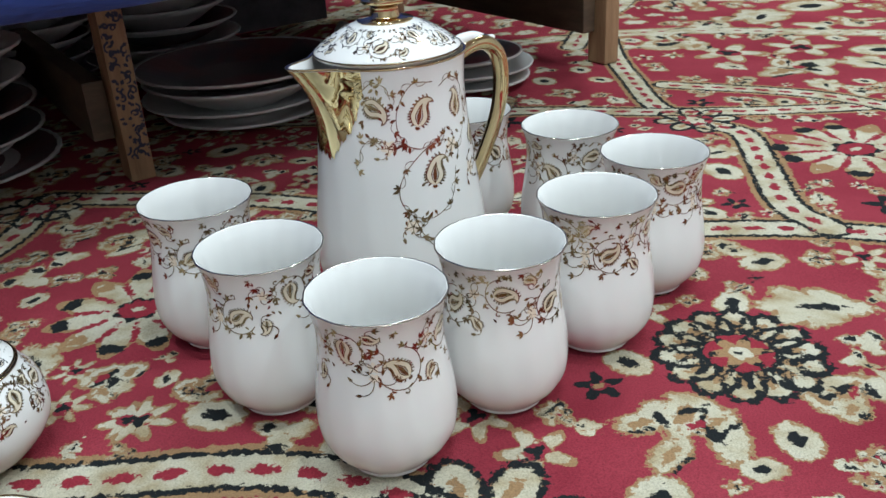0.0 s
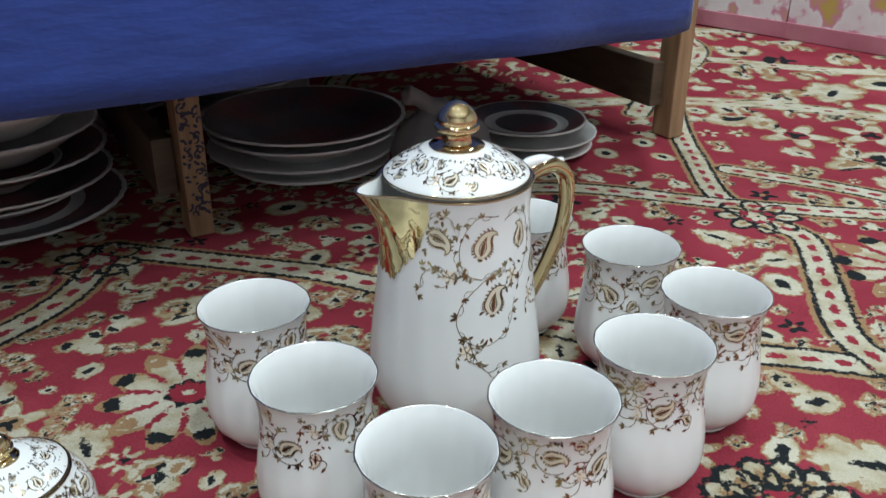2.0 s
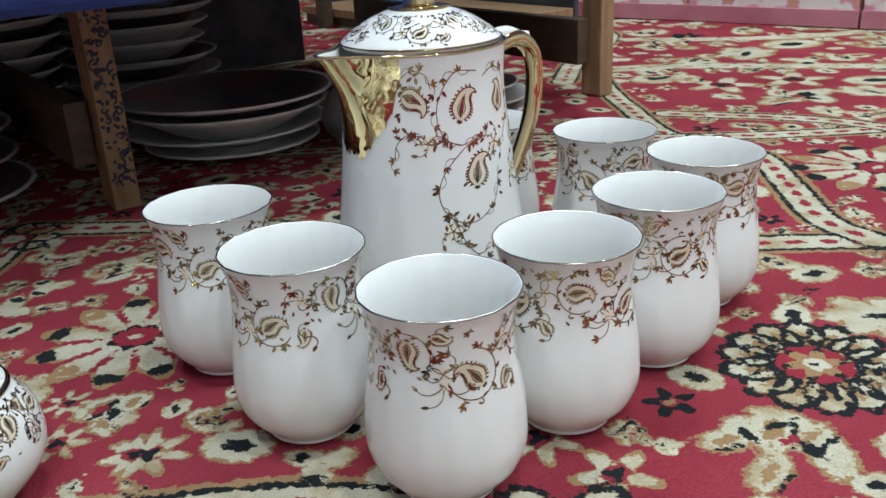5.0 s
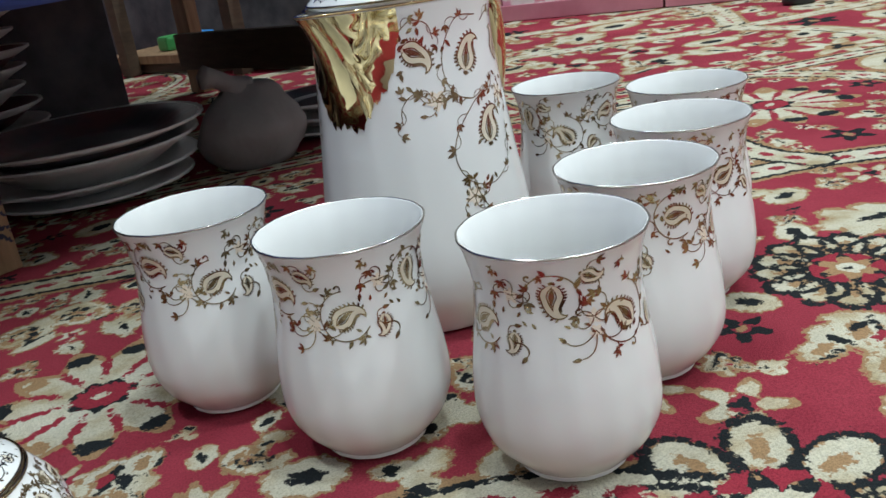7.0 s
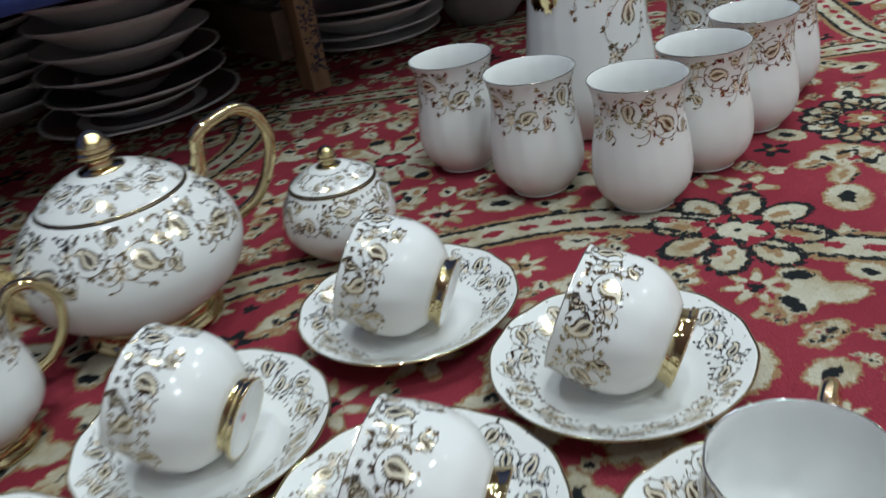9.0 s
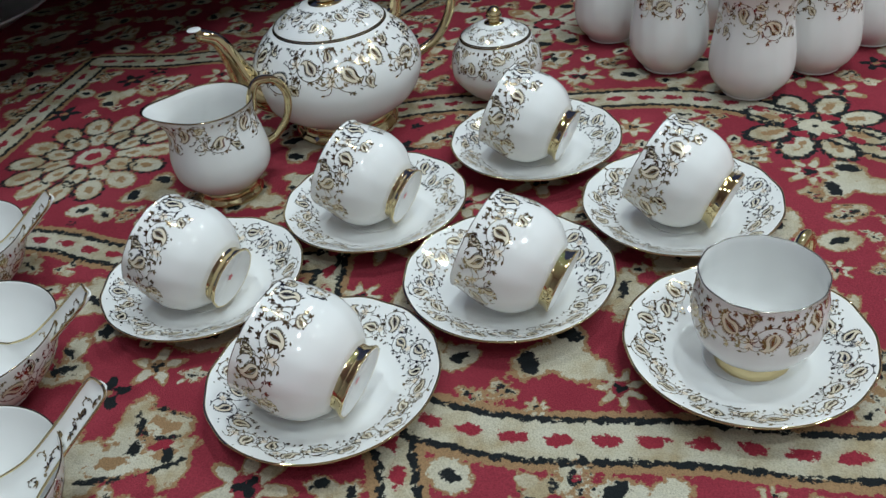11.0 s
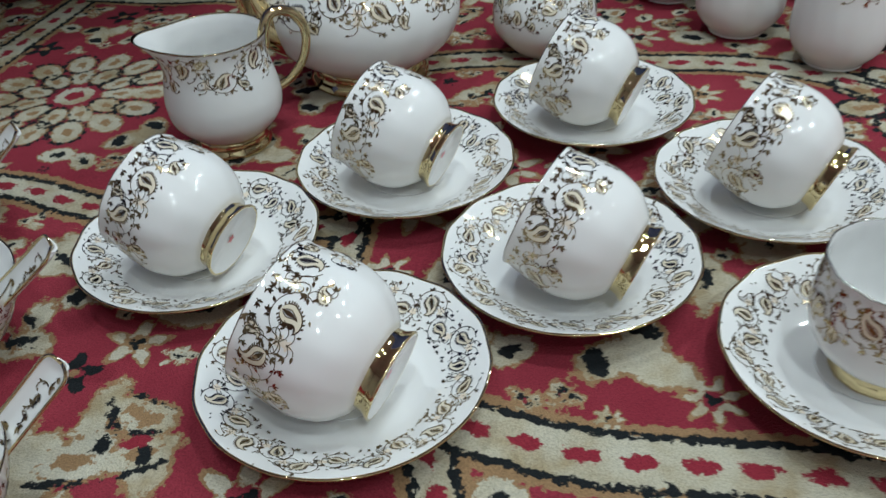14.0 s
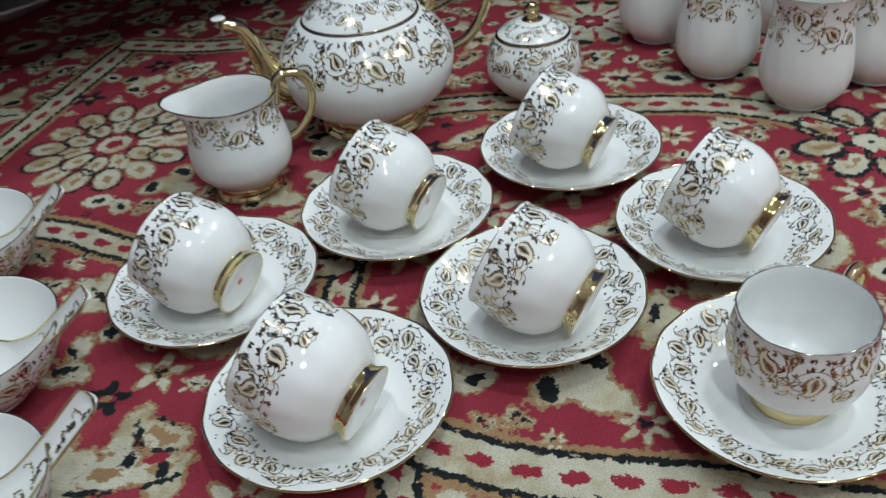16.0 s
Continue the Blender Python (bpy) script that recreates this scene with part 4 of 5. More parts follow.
ca, sa = math.cos(radians(33)), math.sin(radians(33))
part("handle", tube("creamer_handle", along([(0.036, 0.078), (0.039, 0.093), (0.046, 0.104), (0.060, 0.102), (0.069, 0.086), (0.066, 0.064), (0.054, 0.047), (0.040, 0.040)], ca, sa),
                    [0.005, 0.0044, 0.0042, 0.0042, 0.0036, 0.0034, 0.0034, 0.0042], gold, 12, 50, 1.0, (-sa, ca, 0)), creamer, "gilded ear-shaped handle")

SU_OUT = [(0.0240, 0.0), (0.0255, 0.001), (0.0330, 0.008), (0.0430, 0.022), (0.0452, 0.036), (0.0425, 0.050), (0.0370, 0.060), (0.0345, 0.064)]
SU_IN = [(0.0335, 0.0643), (0.036, 0.058), (0.0420, 0.044), (0.042, 0.03), (0.030, 0.009), (0.0, 0.005)]
sugar = thing("sugar_bowl", "lidded white porcelain sugar bowl with gold knob", "sugar bowl", m=pose(-0.2645, 0.400, 0) @ Matrix.Diagonal((1, 1, 0.93, 1)))
part("body", lathe("sugar_body", shell(SU_OUT, SU_IN), porcelain, flute(16, 0.003), 96), sugar)
ring = [(0.0342 + 0.0010 * math.cos(a), 0.0643 + 0.0008 * math.sin(a)) for a in np.linspace(0, 2 * np.pi, 10)[:-1]]
part("rim", lathe("sugar_rim", ring, gold_print, plain, 80, close=True), sugar, "thin gilded rim")
ink = vine_band(2 * np.pi * 0.041, 0.030, 11, 51, 0.5, 0.00055, size=0.0130)
part("ornament", ink.shown("sugar_ornament", Profile(SU_OUT[::-1]), 0.041, flute(16, 0.003), 0.003), sugar, "printed gold paisleys and vines")
lid_thing(sugar, 0.68, 0.46, 0.065, 53, 8, 0.0075, 0.0175)

# ---------------------------------------------------------------- cups and saucers

SAUCER_TOP = [(0.0, 0.0052), (0.024, 0.0052), (0.0255, 0.0046), (0.038, 0.0050), (0.046, 0.0070), (0.056, 0.0115), (0.066, 0.0170), (0.0738, 0.0210)]
SAUCER_BOT = [(0.0741, 0.0202), (0.066, 0.0148), (0.055, 0.0090), (0.044, 0.0040), (0.036, 0.0030), (0.034, 0.0), (0.031, 0.0), (0.030, 0.0028), (0.0, 0.0030)]


def saucer_warp(th, r, z):
    e = np.clip((r - 0.05) / 0.025, 0, 1) ** 2
    k = 1 + 0.0045 * e * np.cos(14 * th)
    return np.stack([r * k * np.cos(th), r * k * np.sin(th), z + 0.0004 * e * np.cos(14 * th)], -1)


def make_saucer():
    ob = thing("saucer", "white porcelain saucer with gold paisley border", "saucer", "saucers on the carpet")
    part("body", lathe("saucer_body", np.vstack([spline(SAUCER_TOP, 40), SAUCER_BOT]), porcelain, saucer_warp, 120), ob)
    ring = [(0.0741 + 0.0008 * math.cos(a), 0.0207 + 0.0007 * math.sin(a)) for a in np.linspace(0, 2 * np.pi, 10)[:-1]]
    part("rim", lathe("saucer_rim", ring, gold, saucer_warp, 120, close=True), ob, "gilded scalloped rim")
    top = Profile(SAUCER_TOP[3:], 50)
    ink = vine_band(2 * np.pi * 0.060, 0.0285, 24, 61, 0.0, 0.00046, size=0.0112, leaf=0.20, fringe=0.7, small=False)
    part("ornament", ink.shown("saucer_ornament", top, 0.060, saucer_warp, 0.0105), ob, "printed gold paisleys and vines")
    return ob


CUP_OUT = [(0.0215, 0.0086), (0.0275, 0.0115), (0.0368, 0.0220), (0.0411, 0.0360), (0.0410, 0.0490), (0.0393, 0.0600), (0.0385, 0.0660), (0.0388, 0.0696)]
CUP_IN = [(0.0381, 0.0700), (0.0375, 0.0655), (0.0380, 0.0590), (0.0396, 0.0480), (0.0396, 0.0360), (0.0345, 0.0230), (0.022, 0.0130), (0.0, 0.0110)]
cup_warp = flute(12, 0.006)


def make_cup():
    ob = thing("tea_cup", "white porcelain tea cup lying tilted on its saucer", "cup", "cups on the saucers")
    part("body", lathe("cup_body", shell(CUP_OUT, CUP_IN), porcelain, cup_warp, 96), ob)
    foot = [(0.019, 0.0100), (0.0226, 0.0104), (0.0219, 0.0086), (0.0226, 0.0045), (0.0246, 0.0012), (0.0246, 0.0), (0.0232, 0.0), (0.0220, 0.002), (0.0, 0.0026), (0.0, 0.0085)]
    part("foot", lathe("cup_foot", foot, [gold, porcelain], flute(12, 0.008), 80, slots=lambda r, z: 1 if r < 0.0233 and z < 0.0032 else 0), ob, "gilded foot ring with white underside")
    seal = Ink()
    for k in range(5):
        seal.leaf((0.0, 0.0), k * 1.257, 0.0035, 0.0024, 0)
    sv = [(x, y, 0.0022) for x, y in seal.v]
    part("seal", mesh_from("cup_seal", sv, seal.f, [seal_print], smooth=False), ob, "small red maker's seal")
    ring = [(0.0385 + 0.0005 * math.cos(a), 0.0699 + 0.0004 * math.sin(a)) for a in np.linspace(0, 2 * np.pi, 10)[:-1]]
    part("rim", lathe("cup_rim", ring, silver_line, cup_warp, 96, close=True), ob, "thin gilded rim")
    ink = vine_band(2 * np.pi * 0.0385, 0.034, 9, 71, 0.5, 0.0005, size=0.0148, leaf=0.24)
    part("ornament", ink.shown("cup_ornament", Profile(CUP_OUT[::-1]), 0.0385, cup_warp, 0.002), ob, "printed gold paisleys and vines")
    part("handle", tube("cup_handle", [(0.0424, 0, 0.054), (0.048, 0, 0.064), (0.056, 0, 0.066), (0.064, 0, 0.056), (0.062, 0, 0.041), (0.053, 0, 0.030), (0.0420, 0, 0.030)],
                        [0.0036, 0.0042, 0.0042, 0.0038, 0.0032, 0.0030, 0.0036], gold, 10, 40, 1.0, (0, 1, 0)), ob, "gilded ear-shaped handle")
    return ob


SAUCERS = [(-0.3254, -0.0330), (-0.4459, 0.0632), (-0.3379, 0.1667), (-0.2195, 0.0743), (-0.2158, 0.2675), (-0.0973, 0.1683), (-0.0663, 0.0131)]
saucer = make_saucer()
for i, (x, y) in enumerate(SAUCERS):
    m = pose(x, y, 0, 0, 0, 47 * i + 5)
    if i == 0:
        saucer.matrix_basis = m
    else:
        copy_thing(saucer, m)

MOUTH = Vector((-0.915, 0.235, 0.325)).normalized()
EAR = Vector((0.36, 0.88, -0.32))
EAR = (EAR - MOUTH * EAR.dot(MOUTH)).normalized()
SIDE = MOUTH.cross(EAR)
LAID = Matrix((EAR, SIDE, MOUTH)).transposed().to_4x4()
FEET = [(-0.295, -0.050), (-0.413, 0.046), (-0.307, 0.153), (-0.180, 0.051), (-0.187, 0.248), (-0.067, 0.148)]
cup = make_cup()
for i, (x, y) in enumerate(FEET):
    m = Matrix.Translation((x + 0.0005, y - 0.001, 0.0315)) @ pose(0, 0, 0, 0, 0, (0, 0, -2, -4, -5, -13)[i]) @ LAID @ Matrix.Scale(0.97, 4) @ pose(0, 0, 0, 0, 0, (0, 3, -4, 2, -2, 5)[i])
    if i == 0:
        cup.matrix_basis = m
    else:
        copy_thing(cup, m)
upright = copy_thing(cup, pose(-0.0622, 0.0135, 0.0052, 0, 0, 54) @ Matrix.Scale(0.97, 4))
tagged(upright, "white porcelain tea cup standing upright on its saucer", "cup")

# ---------------------------------------------------------------- bowls and spoons

BO_OUT = [(0.024, 0.0), (0.0255, 0.001), (0.026, 0.004), (0.036, 0.011), (0.048, 0.023), (0.0555, 0.038), (0.0590, 0.0520)]
BO_IN = [(0.0583, 0.0524), (0.0535, 0.038), (0.046, 0.025), (0.034, 0.0135), (0.018, 0.0075), (0.0, 0.0065)]


def make_bowl():
    ob = thing("soup_bowl", "white porcelain soup bowl with gold paisley outside", "bowl", "soup bowls in a row")
    part("body", lathe("bowl_body", shell(BO_OUT, BO_IN), porcelain, plain, 96), ob)
    ring = [(0.0587 + 0.0005 * math.cos(a), 0.0522 + 0.0004 * math.sin(a)) for a in np.linspace(0, 2 * np.pi, 10)[:-1]]
    part("rim", lathe("bowl_rim", ring, gold_print, plain, 96, close=True), ob, "thin gilded rim")
    ink = vine_band(2 * np.pi * 0.054, 0.034, 12, 81, 0.5, 0.00055, size=0.0150)
    part("ornament", ink.shown("bowl_ornament", Profile(BO_OUT[::-1]), 0.054, plain, 0.004), ob, "printed gold paisleys and vines")
    return ob


def make_spoon():
    """A deep porcelain soup spoon; the bowl lies at the origin, the handle rises along +x."""
    ob = thing("soup_spoon", "white porcelain soup spoon with gilded edges leaning in bowl", "spoon", "soup spoons in the bowls")
    path = [(-0.026, 0.014, 0.004), (-0.018, 0.003, 0.015), (0.0, 0.0, 0.021), (0.018, 0.003, 0.019), (0.030, 0.013, 0.013), (0.043, 0.025, 0.0090), (0.062, 0.044, 0.0080), (0.079, 0.062, 0.0080), (0.083, 0.0665, 0.0072), (0.0845, 0.068, 0.0045)]
    c = spline([(x, 0, z) for x, z, w in path], 40)
    w = spline([(q, q) for x, z, q in path], 40)[:, 0]
    t = np.gradient(c, axis=0)
    t /= np.linalg.norm(t, axis=1)[:, None]
    up = np.stack([-t[:, 2], 0 * t[:, 0], t[:, 0]], 1)
    depth = np.interp(np.linspace(0, 1, 40), [0, 0.3, 0.5, 1], [0.004, 0.011, 0.005, 0.0035])
    ks = np.linspace(-1, 1, 13)
    verts, faces = [], []
    for layer in (0, 1):
        for i in range(40):
            for k in ks:
                verts.append(c[i] + np.array([0, w[i] * k, 0]) + up[i] * (depth[i] * (k * k) - layer * 0.0018))
    n = 13
    for i in range(39):
        for k in range(n - 1):
            a = i * n + k
            faces.append((a, a + n, a + n + 1, a + 1))
            b = a + 40 * n
            faces.append((b, b + 1, b + n + 1, b + n))
        for k in (0, n - 1):
            a, b = i * n + k, i * n + k + 40 * n
            faces.append((a, b, b + n, a + n))
    for i in (0, 39):
        for k in range(n - 1):
            a, b = i * n + k, i * n + k + 40 * n
            faces.append((a, a + 1, b + 1, b))
    part("body", mesh_from("spoon_body", verts, faces, [porcelain]), ob)
    for k in (-1, 1):
        edge = [c[i] + np.array([0, w[i] * k, 0]) + up[i] * (depth[i] - 0.0004) for i in range(0, 40, 3)] + [c[39] + up[39] * depth[39] * 0.4]
        part("edge", tube("spoon_edge", edge, [0.0008] * 4, gold, 8, 60), ob, "gilded edge")
    g = random.Random(9)

    def print_on(ink, name):
        pv = []
        for x, y in ink.v:
            i = np.interp(x, c[:, 0], np.arange(40))
            lo = int(min(i, 38))
            f = i - lo
            base, uu = c[lo] * (1 - f) + c[lo + 1] * f, up[lo] * (1 - f) + up[lo + 1] * f
            wd, dp = w[lo] * (1 - f) + w[lo + 1] * f, depth[lo] * (1 - f) + depth[lo + 1] * f
            pv.append(base + np.array([0, y, 0]) + uu * (dp * (y / wd) ** 2 + 0.0005))
        part(name, mesh_from("spoon_ornament", pv, ink.f, INK, ink.m, smooth=False), ob, "printed gold paisley")

    ink = Ink()
    for q in range(6):
        x = 0.036 + q * 0.008
        ink.curl((x, g.uniform(-0.002, 0.002)), g.uniform(0, 6), 0.007, 2.5, 0.0006)
        ink.leaf((x + 0.004, g.uniform(-0.004, 0.004)), g.uniform(0, 6), 0.004, 0.002)
        ink.bud((x, g.uniform(-0.003, 0.003)), g.uniform(0, 6), 0.004)
    print_on(ink, "handle_ornament")
    ink = Ink()
    ink.paisley((-0.004, 0.0), 0.4, 0.011)
    for q in range(5):
        ink.curl((-0.002, 0.002), q * 1.3, 0.010, 2.4, 0.0006)
    print_on(ink, "bowl_ornament")
    return ob


BOWLS = [(-0.6458, 0.0551, 18), (-0.5583, -0.0481, 14), (-0.4897, -0.1617, 40)]
bowl, spoon = make_bowl(), make_spoon()
for i, (x, y, a) in enumerate(BOWLS):
    at = pose(x, y, 0, 0, 0, a)
    lay = at @ pose(0.002, 0, 0.0125, 22, 0, 16)
    if i == 0:
        bowl.matrix_basis, spoon.matrix_basis = at, lay
    else:
        copy_thing(bowl, at)
        copy_thing(spoon, lay)

# ---------------------------------------------------------------- low stall table and what stands under it

TA = radians(34.5)
TD, TB = Vector((math.cos(TA), math.sin(TA), 0)), Vector((-math.sin(TA), math.cos(TA), 0))
LEG = Vector((-0.310, 0.856, 0))
TURN_T = math.degrees(TA)


def on_table(s, b, z=0.0, spin=0.0):
    """A place s along the table's front from its first leg and b behind it."""
    p = LEG + TD * s + TB * b
    return pose(p.x, p.y, z, 0, 0, TURN_T + spin)


table = thing("stall_table", "low rough wooden trestle table under the blue cloth", "table", m=on_table(0, 0))
TOP_Z, DEEP, LONG = 0.68, 0.62, 0.70
top = part("tabletop", box_mesh("tabletop", (2.44, DEEP + 0.18, 0.022), darkened_wood), table)
top.matrix_basis = pose(-0.77, DEEP / 2 - 0.06, TOP_Z - 0.022)
leg_mesh = box_mesh("table_leg", (0.026, 0.036, TOP_Z - 0.022), leg_wood, 0.003)
for s in (0.0, LONG - 0.02, -1.85):
    for b in (0.018, DEEP - 0.02):
        part("leg", leg_mesh, table).matrix_basis = pose(s, b, 0)
    part("side_rail", box_mesh("side_rail", (0.022, DEEP - 0.04, 0.062), darkened_wood, 0.003), table).matrix_basis = pose(s - 0.026, DEEP / 2, 0.045)
    part("upper_rail", box_mesh("upper_rail", (0.022, DEEP - 0.04, 0.05), darkened_wood, 0.003), table).matrix_basis = pose(s - 0.026, DEEP / 2, TOP_Z - 0.08)
# added board: its dark colour stands in for the deep shade behind the table
part("dark_backing", box_mesh("dark_backing", (2.55, 0.012, TOP_Z - 0.03), dark_card, 0.002), table, "added dark board standing in for shade at the back").matrix_basis = pose(-0.72, DEEP + 0.03, 0.002)
# scribbled marker pattern on the near leg
g = random.Random(17)
ink = Ink()
for k in range(110):
    z = 0.026 + 0.185 * k / 110 + g.uniform(-0.004, 0.004)
    x = g.uniform(-0.011, 0.011)
    if g.random() < 0.5:
        ink.leaf((x, z), g.uniform(0, 6), g.uniform(0.004, 0.007), g.uniform(0.003, 0.0045))
    else:
        ink.curl((x, z), g.uniform(0, 6), g.uniform(0.008, 0.014), g.choice((-1, 1)) * g.uniform(2, 4), 0.0026, leafy=False)
sv = [(min(max(x, -0.0122), 0.0122), -0.0004, min(max(z, 0.024), 0.3)) for x, z in ink.v]
part("scribble", mesh_from("leg_scribble", sv, ink.f, [ink_blue], smooth=False), table, "dark blue marker scribbles")

# cloth: a hanging sheet with soft folds along the front and round the end
cv, cf = [], []
run = [(-2.00, -0.62), (-0.85, -0.26), (-0.45, -0.185), (0.470, -0.210), (0.492, -0.190), (LONG + 0.03, 0.15), (LONG + 0.04, DEEP + 0.05)]
NU, NV = 300, 22
seg = np.r_[0, np.cumsum(np.hypot(*np.diff(np.array(run), axis=0).T))]
for i in range(NU):
    q = seg[-1] * i / (NU - 1)
    s, b = np.interp(q, seg, [p[0] for p in run]), np.interp(q, seg, [p[1] for p in run])
    low = np.interp(s, [-1.3, 0.0, 0.44, 0.49, 0.75], [0.212, 0.208, 0.205, 0.214, 0.205]) + 0.0012 * math.sin(9 * q)
    for j in range(NV):
        f = j / (NV - 1)
        z = low + (TOP_Z + 0.006 - low) * f
        w = 0.005 * (1 - f) * (math.sin(17 * q + 1.3 * f) + 0.5 * math.sin(41 * q))
        front = q < seg[3]
        cv.append((s + (0 if front else w), b - (w if front else 0), z))
for i in range(NU - 1):
    for j in range(NV - 1):
        a = i * NV + j
        cf.append((a, a + NV, a + NV + 1, a + 1))
n0 = len(cv)
run.append((-2.00, DEEP + 0.05))
cv += [(s, b, TOP_Z + 0.006) for s, b in run]
cf.append(tuple(range(n0, n0 + len(run))))
cloth = tagged(new("table_cloth", mesh_from("table_cloth", cv, cf, [cloth_mat])), "royal blue cloth hanging over the low table", "tablecloth")
cloth.matrix_basis = on_table(0, 0)
thick = cloth.modifiers.new("thickness", "SOLIDIFY")
thick.thickness, thick.offset = 0.0016, 0


def plate_mesh(r, h, dark):
    """A shallow plate: well, sloping wall and fluted edge; dark puts under-table shade into its face."""
    top = [(0.0, 0.007), (0.45 * r, 0.007), (0.62 * r, 0.35 * h), (0.85 * r, 0.8 * h), (r, h)]
    low = [(r * 1.0, h - 0.003), (0.84 * r, 0.8 * h - 0.004), (0.6 * r, 0.35 * h - 0.004), (0.45 * r, 0.002), (0.43 * r, 0.0), (0.0, 0.001)]
    return lathe("plate", np.vstack([spline(top, 16), low]), [stoneware, plate_shaded], flute(36, 0.006), 108, slots=lambda q, z: 1 if dark and q < 0.93 * r and z > 0.0065 else 0)


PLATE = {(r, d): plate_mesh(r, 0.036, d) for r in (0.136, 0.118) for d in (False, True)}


def plate_stack(s, b, r, count, group, seed, gap=0.017):
    g = random.Random(seed)
    for k in range(count):
        last = k == count - 1
        shrink = g.choice((1.0, 0.94, 0.86)) if k else 1.0
        m = on_table(s + g.uniform(-0.006, 0.006), b + g.uniform(-0.006, 0.006), 0.001 + gap * k, g.uniform(0, 90)) @ Matrix.Diagonal((shrink, shrink, 1, 1))
        ob = tagged(new("plate", PLATE[(r, last or k % 3 == 2)]), "glazed stoneware plate in a stack, some faces darkened for shade", "plate", group)
        ob.matrix_basis = m


def where(x, y):
    d = Vector((x, y, 0)) - LEG
    return d.dot(TD), d.dot(TB)


def laid_stack(x, y, rows, group, seed):
    """A mixed stack: radius, height of the base, depth and whether the face is darkened for shade, from the carpet up.
    """
    g = random.Random(seed)
    for r, z, h, dark in rows:
        bowl_like = h > 0.033
        label = "deep white fluted serving bowl in a stack under the table" if bowl_like else "white glazed plate in a stack, its face darkened for shade" if dark else "plain white glazed plate in a stack under the table"
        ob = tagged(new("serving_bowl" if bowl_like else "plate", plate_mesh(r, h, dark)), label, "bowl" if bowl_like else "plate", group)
        ob.matrix_basis = pose(x + g.uniform(-0.004, 0.004), y + g.uniform(-0.004, 0.004), z, 0, 0, g.uniform(0, 90))


laid_stack(-0.552, 0.897, [(0.132, 0.001, 0.017, True), (0.085, 0.009, 0.022, False), (0.118, 0.022, 0.028, True), (0.070, 0.032, 0.030, False), (0.118, 0.050, 0.030, True),
                           (0.112, 0.068, 0.040, False), (0.115, 0.098, 0.042, False), (0.113, 0.125, 0.042, False), (0.115, 0.152, 0.042, True)], "dishes stacked beside the table leg", 1)
laid_stack(-0.250, 1.085, [(0.105, 0.001, 0.012, False), (0.121, 0.012, 0.021, False), (0.121, 0.020, 0.037, False), (0.130, 0.045, 0.026, True)], "dishes stacked behind the table leg", 2)
laid_stack(0.040, 1.170, [(0.088, 0.001, 0.014, False), (0.090, 0.014, 0.017, False), (0.080, 0.031, 0.015, True)], "small plates stacked under the table", 3)
plate_stack(*where(-0.42, 1.34), 0.118, 8, "plates stacked at the back", 4, 0.023)
plate_stack(*where(-0.60, 1.25), 0.118, 8, "plates stacked by the back leg", 8, 0.023)
plate_stack(*where(-1.04, 0.605), 0.136, 6, "plates stacked at the near end", 6, 0.032)
plate_stack(*where(-0.78, 0.98), 0.118, 7, "plates stacked at the far end", 5, 0.021)

# grey bag, slumped
bm = bmesh.new()
bmesh.ops.create_uvsphere(bm, u_segments=28, v_segments=18, radius=1)
for q in bm.verts:
    x, y, z = q.co
    k = 1 + 0.12 * noise.noise(Vector((x * 2, y * 2, z * 2))) + 0.04 * noise.noise(Vector((x * 7, y * 7, z * 7)))
    pinch = 1 - 0.35 * max(z, 0)
    q.co = (0.066 * x * k * pinch, 0.050 * y * k * pinch, min(max(0.0, 0.042 + 0.055 * z * k), 0.088 + 0.2 * (z - 0.8) * 0.05))
me = bpy.data.meshes.new("bag")
bm.to_mesh(me)
bm.free()
me.materials.append(bag_mat)
me.polygons.foreach_set("use_smooth", [True] * len(me.polygons))
bag = thing("bag", "slumped grey cloth bag under the table", "bag", m=pose(-0.070, 1.075, 0, 0, 0, 30))
part("sack", me, bag)
part("tied_neck", tube("bag_neck", [(-0.010, 0.0, 0.080), (-0.022, 0.0, 0.092), (-0.034, 0.004, 0.100), (-0.046, 0.006, 0.104)], [0.022, 0.010, 0.010, 0.013], bag_mat, 14, 18, 1.0, (0, 1, 0)), bag, "gathered neck")

# low wooden rack behind the table, with two packets on its board
RA = math.degrees(math.atan2(-0.30, 0.207))
rack = thing("storage_rack", "low wooden rack with a pale board behind the table", "rack", m=pose(-0.094, 2.05, 0, 0, 0, RA))
part("board", box_mesh("rack_board", (0.66, 0.30, 0.018), leg_wood, 0.002), rack, "pale wooden board").matrix_basis = pose(0, 0.15, 0.022)
for x in (-0.19, 0.19):
    part("post", box_mesh("rack_post", (0.03, 0.03, 0.52), darkened_wood, 0.003), rack).matrix_basis = pose(x, -0.016, 0)
part("foot_rail", box_mesh("rack_rail", (0.66, 0.02, 0.021), darkened_wood, 0.002), rack).matrix_basis = pose(0, 0.02, 0.001)
part("upper_rail", box_mesh("rack_rail", (0.66, 0.02, 0.05), darkened_wood, 0.002), rack).matrix_basis = pose(0, 0.02, 0.20)
part("dark_backing", box_mesh("rack_back", (1.13, 0.012, 0.52), dark_card, 0.002), rack, "dark board at the back").matrix_basis = pose(-0.235, 0.31, 0.0)
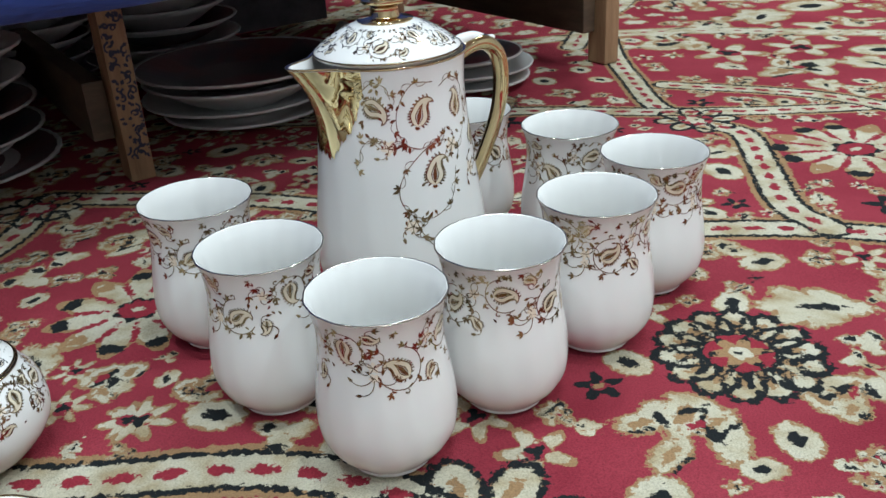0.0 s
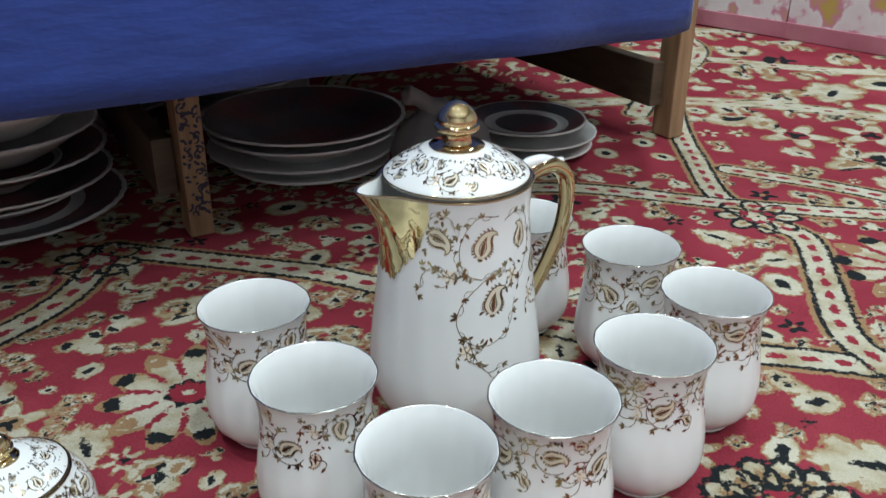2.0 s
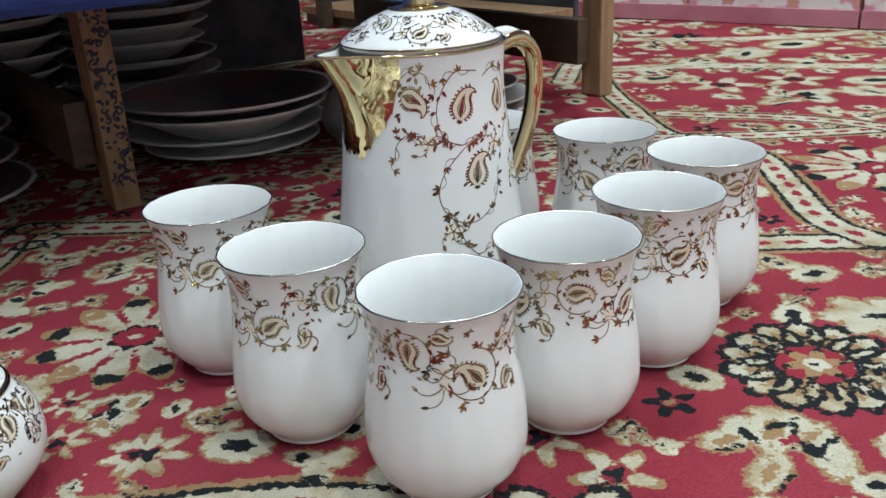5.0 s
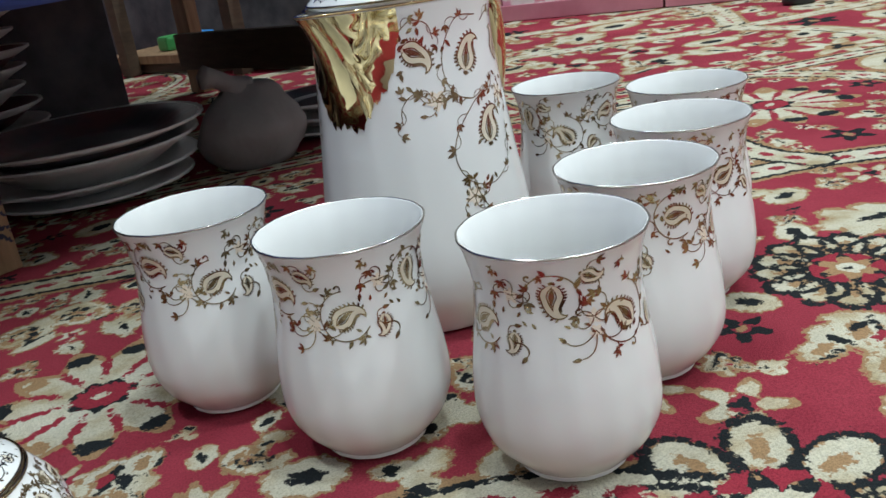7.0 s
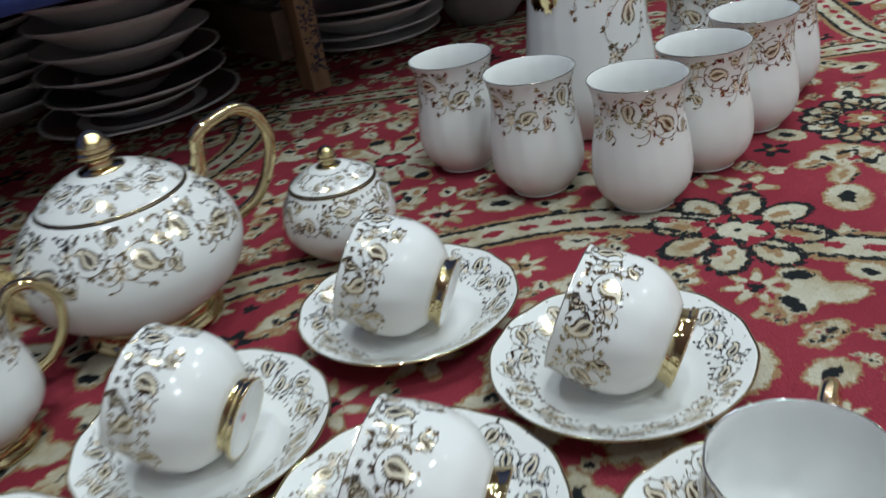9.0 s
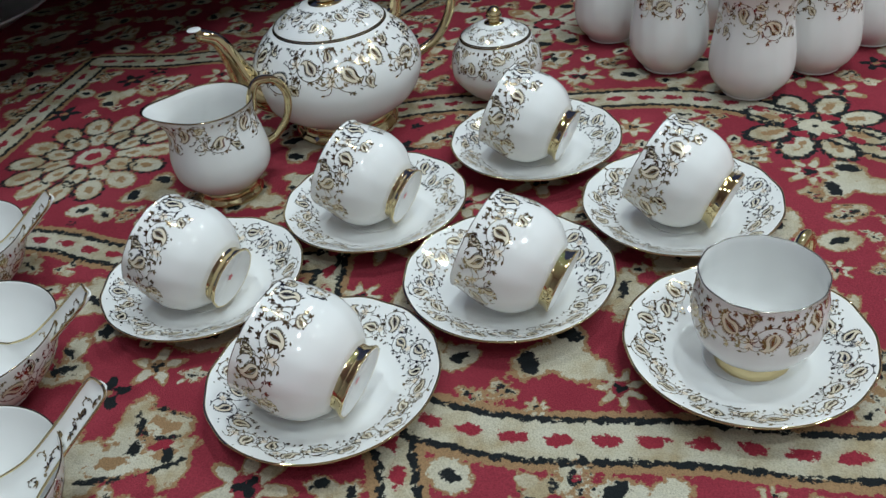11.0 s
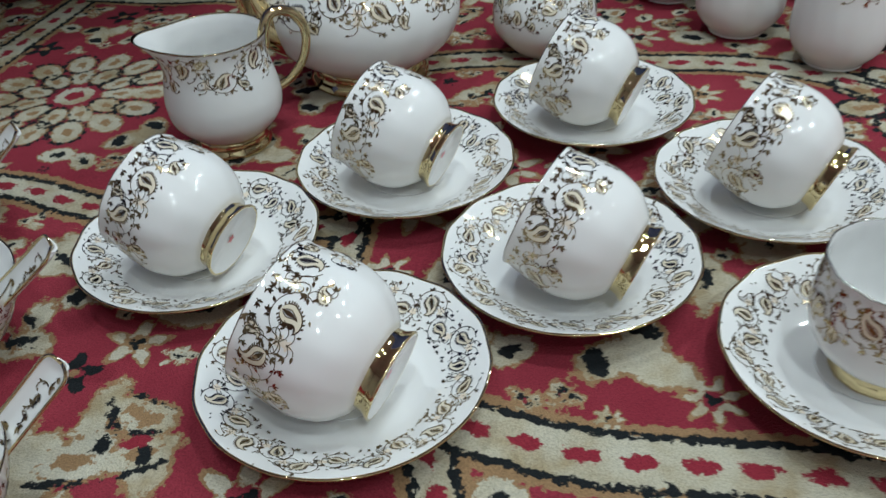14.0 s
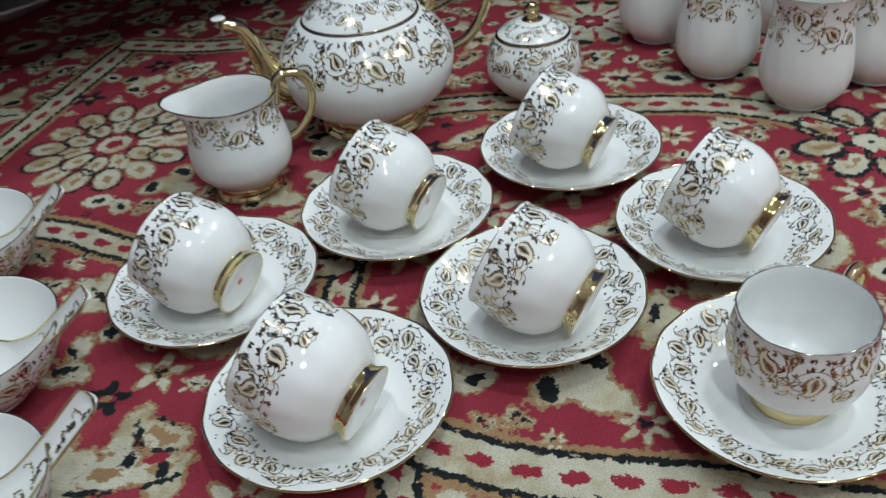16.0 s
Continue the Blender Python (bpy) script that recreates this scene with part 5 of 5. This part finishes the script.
for x, y, size, mat, label in ((-0.055, 2.16, (0.055, 0.05, 0.035), packet_blue, "small blue packet lying on the rack board"), (-0.115, 2.22, (0.05, 0.05, 0.032), packet_green, "small green packet lying on the rack board")):
    ob = tagged(new("packet", box_mesh("packet", size, mat, 0.008)), label, "packet")
    ob.matrix_basis = pose(x, y, 0.0405, 0, 0, 25)

# ---------------------------------------------------------------- printed boxes along the far side

BD = Vector((0.264, -0.245, 0)).normalized()
BA = math.degrees(math.atan2(BD.y, BD.x))
W = 0.355
p = Vector((0.600, 1.930, 0)) + BD * (W * -1.55) + Vector((0.68, 0.73, 0)) * 0.11
ob = thing("carton_box", "dark grey cardboard box beside the printed boxes", "box", m=pose(p.x, p.y, 0, 0, 0, BA))
part("carton", box_mesh("dark_carton", (W - 0.006, 0.22, 0.20), dark_card, 0.003), ob)
part("flap", box_mesh("dark_flap", (W - 0.02, 0.10, 0.004), dark_card, 0.001), ob).matrix_basis = pose(0, -0.055, 0.2005)
for i in range(1, 6):
    p = Vector((0.600, 1.930, 0)) + BD * (W * (i - 1.55)) + Vector((0.68, 0.73, 0)) * 0.11
    ob = thing("gift_box", "pink cardboard dinner set box printed with flowers", "box", "printed boxes in a row", m=pose(p.x, p.y, 0, 0, 0, BA + (0, 1.0, -0.6, 0.8, 0, 0.5)[i]))
    part("carton", box_mesh("carton", (W - 0.006, 0.22, 0.27), box_print, 0.003), ob)
    part("base_band", box_mesh("base_band", (W - 0.002, 0.226, 0.034), box_pink, 0.002), ob, "plain darker pink band")
bf = thing("stand_foot", "black plastic foot of a display stand", "stand foot", m=pose(0.955, 1.43, 0, 0, 0, 20))
part("foot", lathe("stand_foot", np.vstack([[[0, 0]], spline([(0.026, 0), (0.029, 0.006), (0.026, 0.018), (0.016, 0.024)], 14), [[0, 0.024]]]), black_plastic, plain, 32), bf)
part("post", lathe("stand_post", [(0, 0.023), (0.014, 0.023), (0.014, 0.30), (0.0, 0.30)], black_plastic, plain, 24), bf)
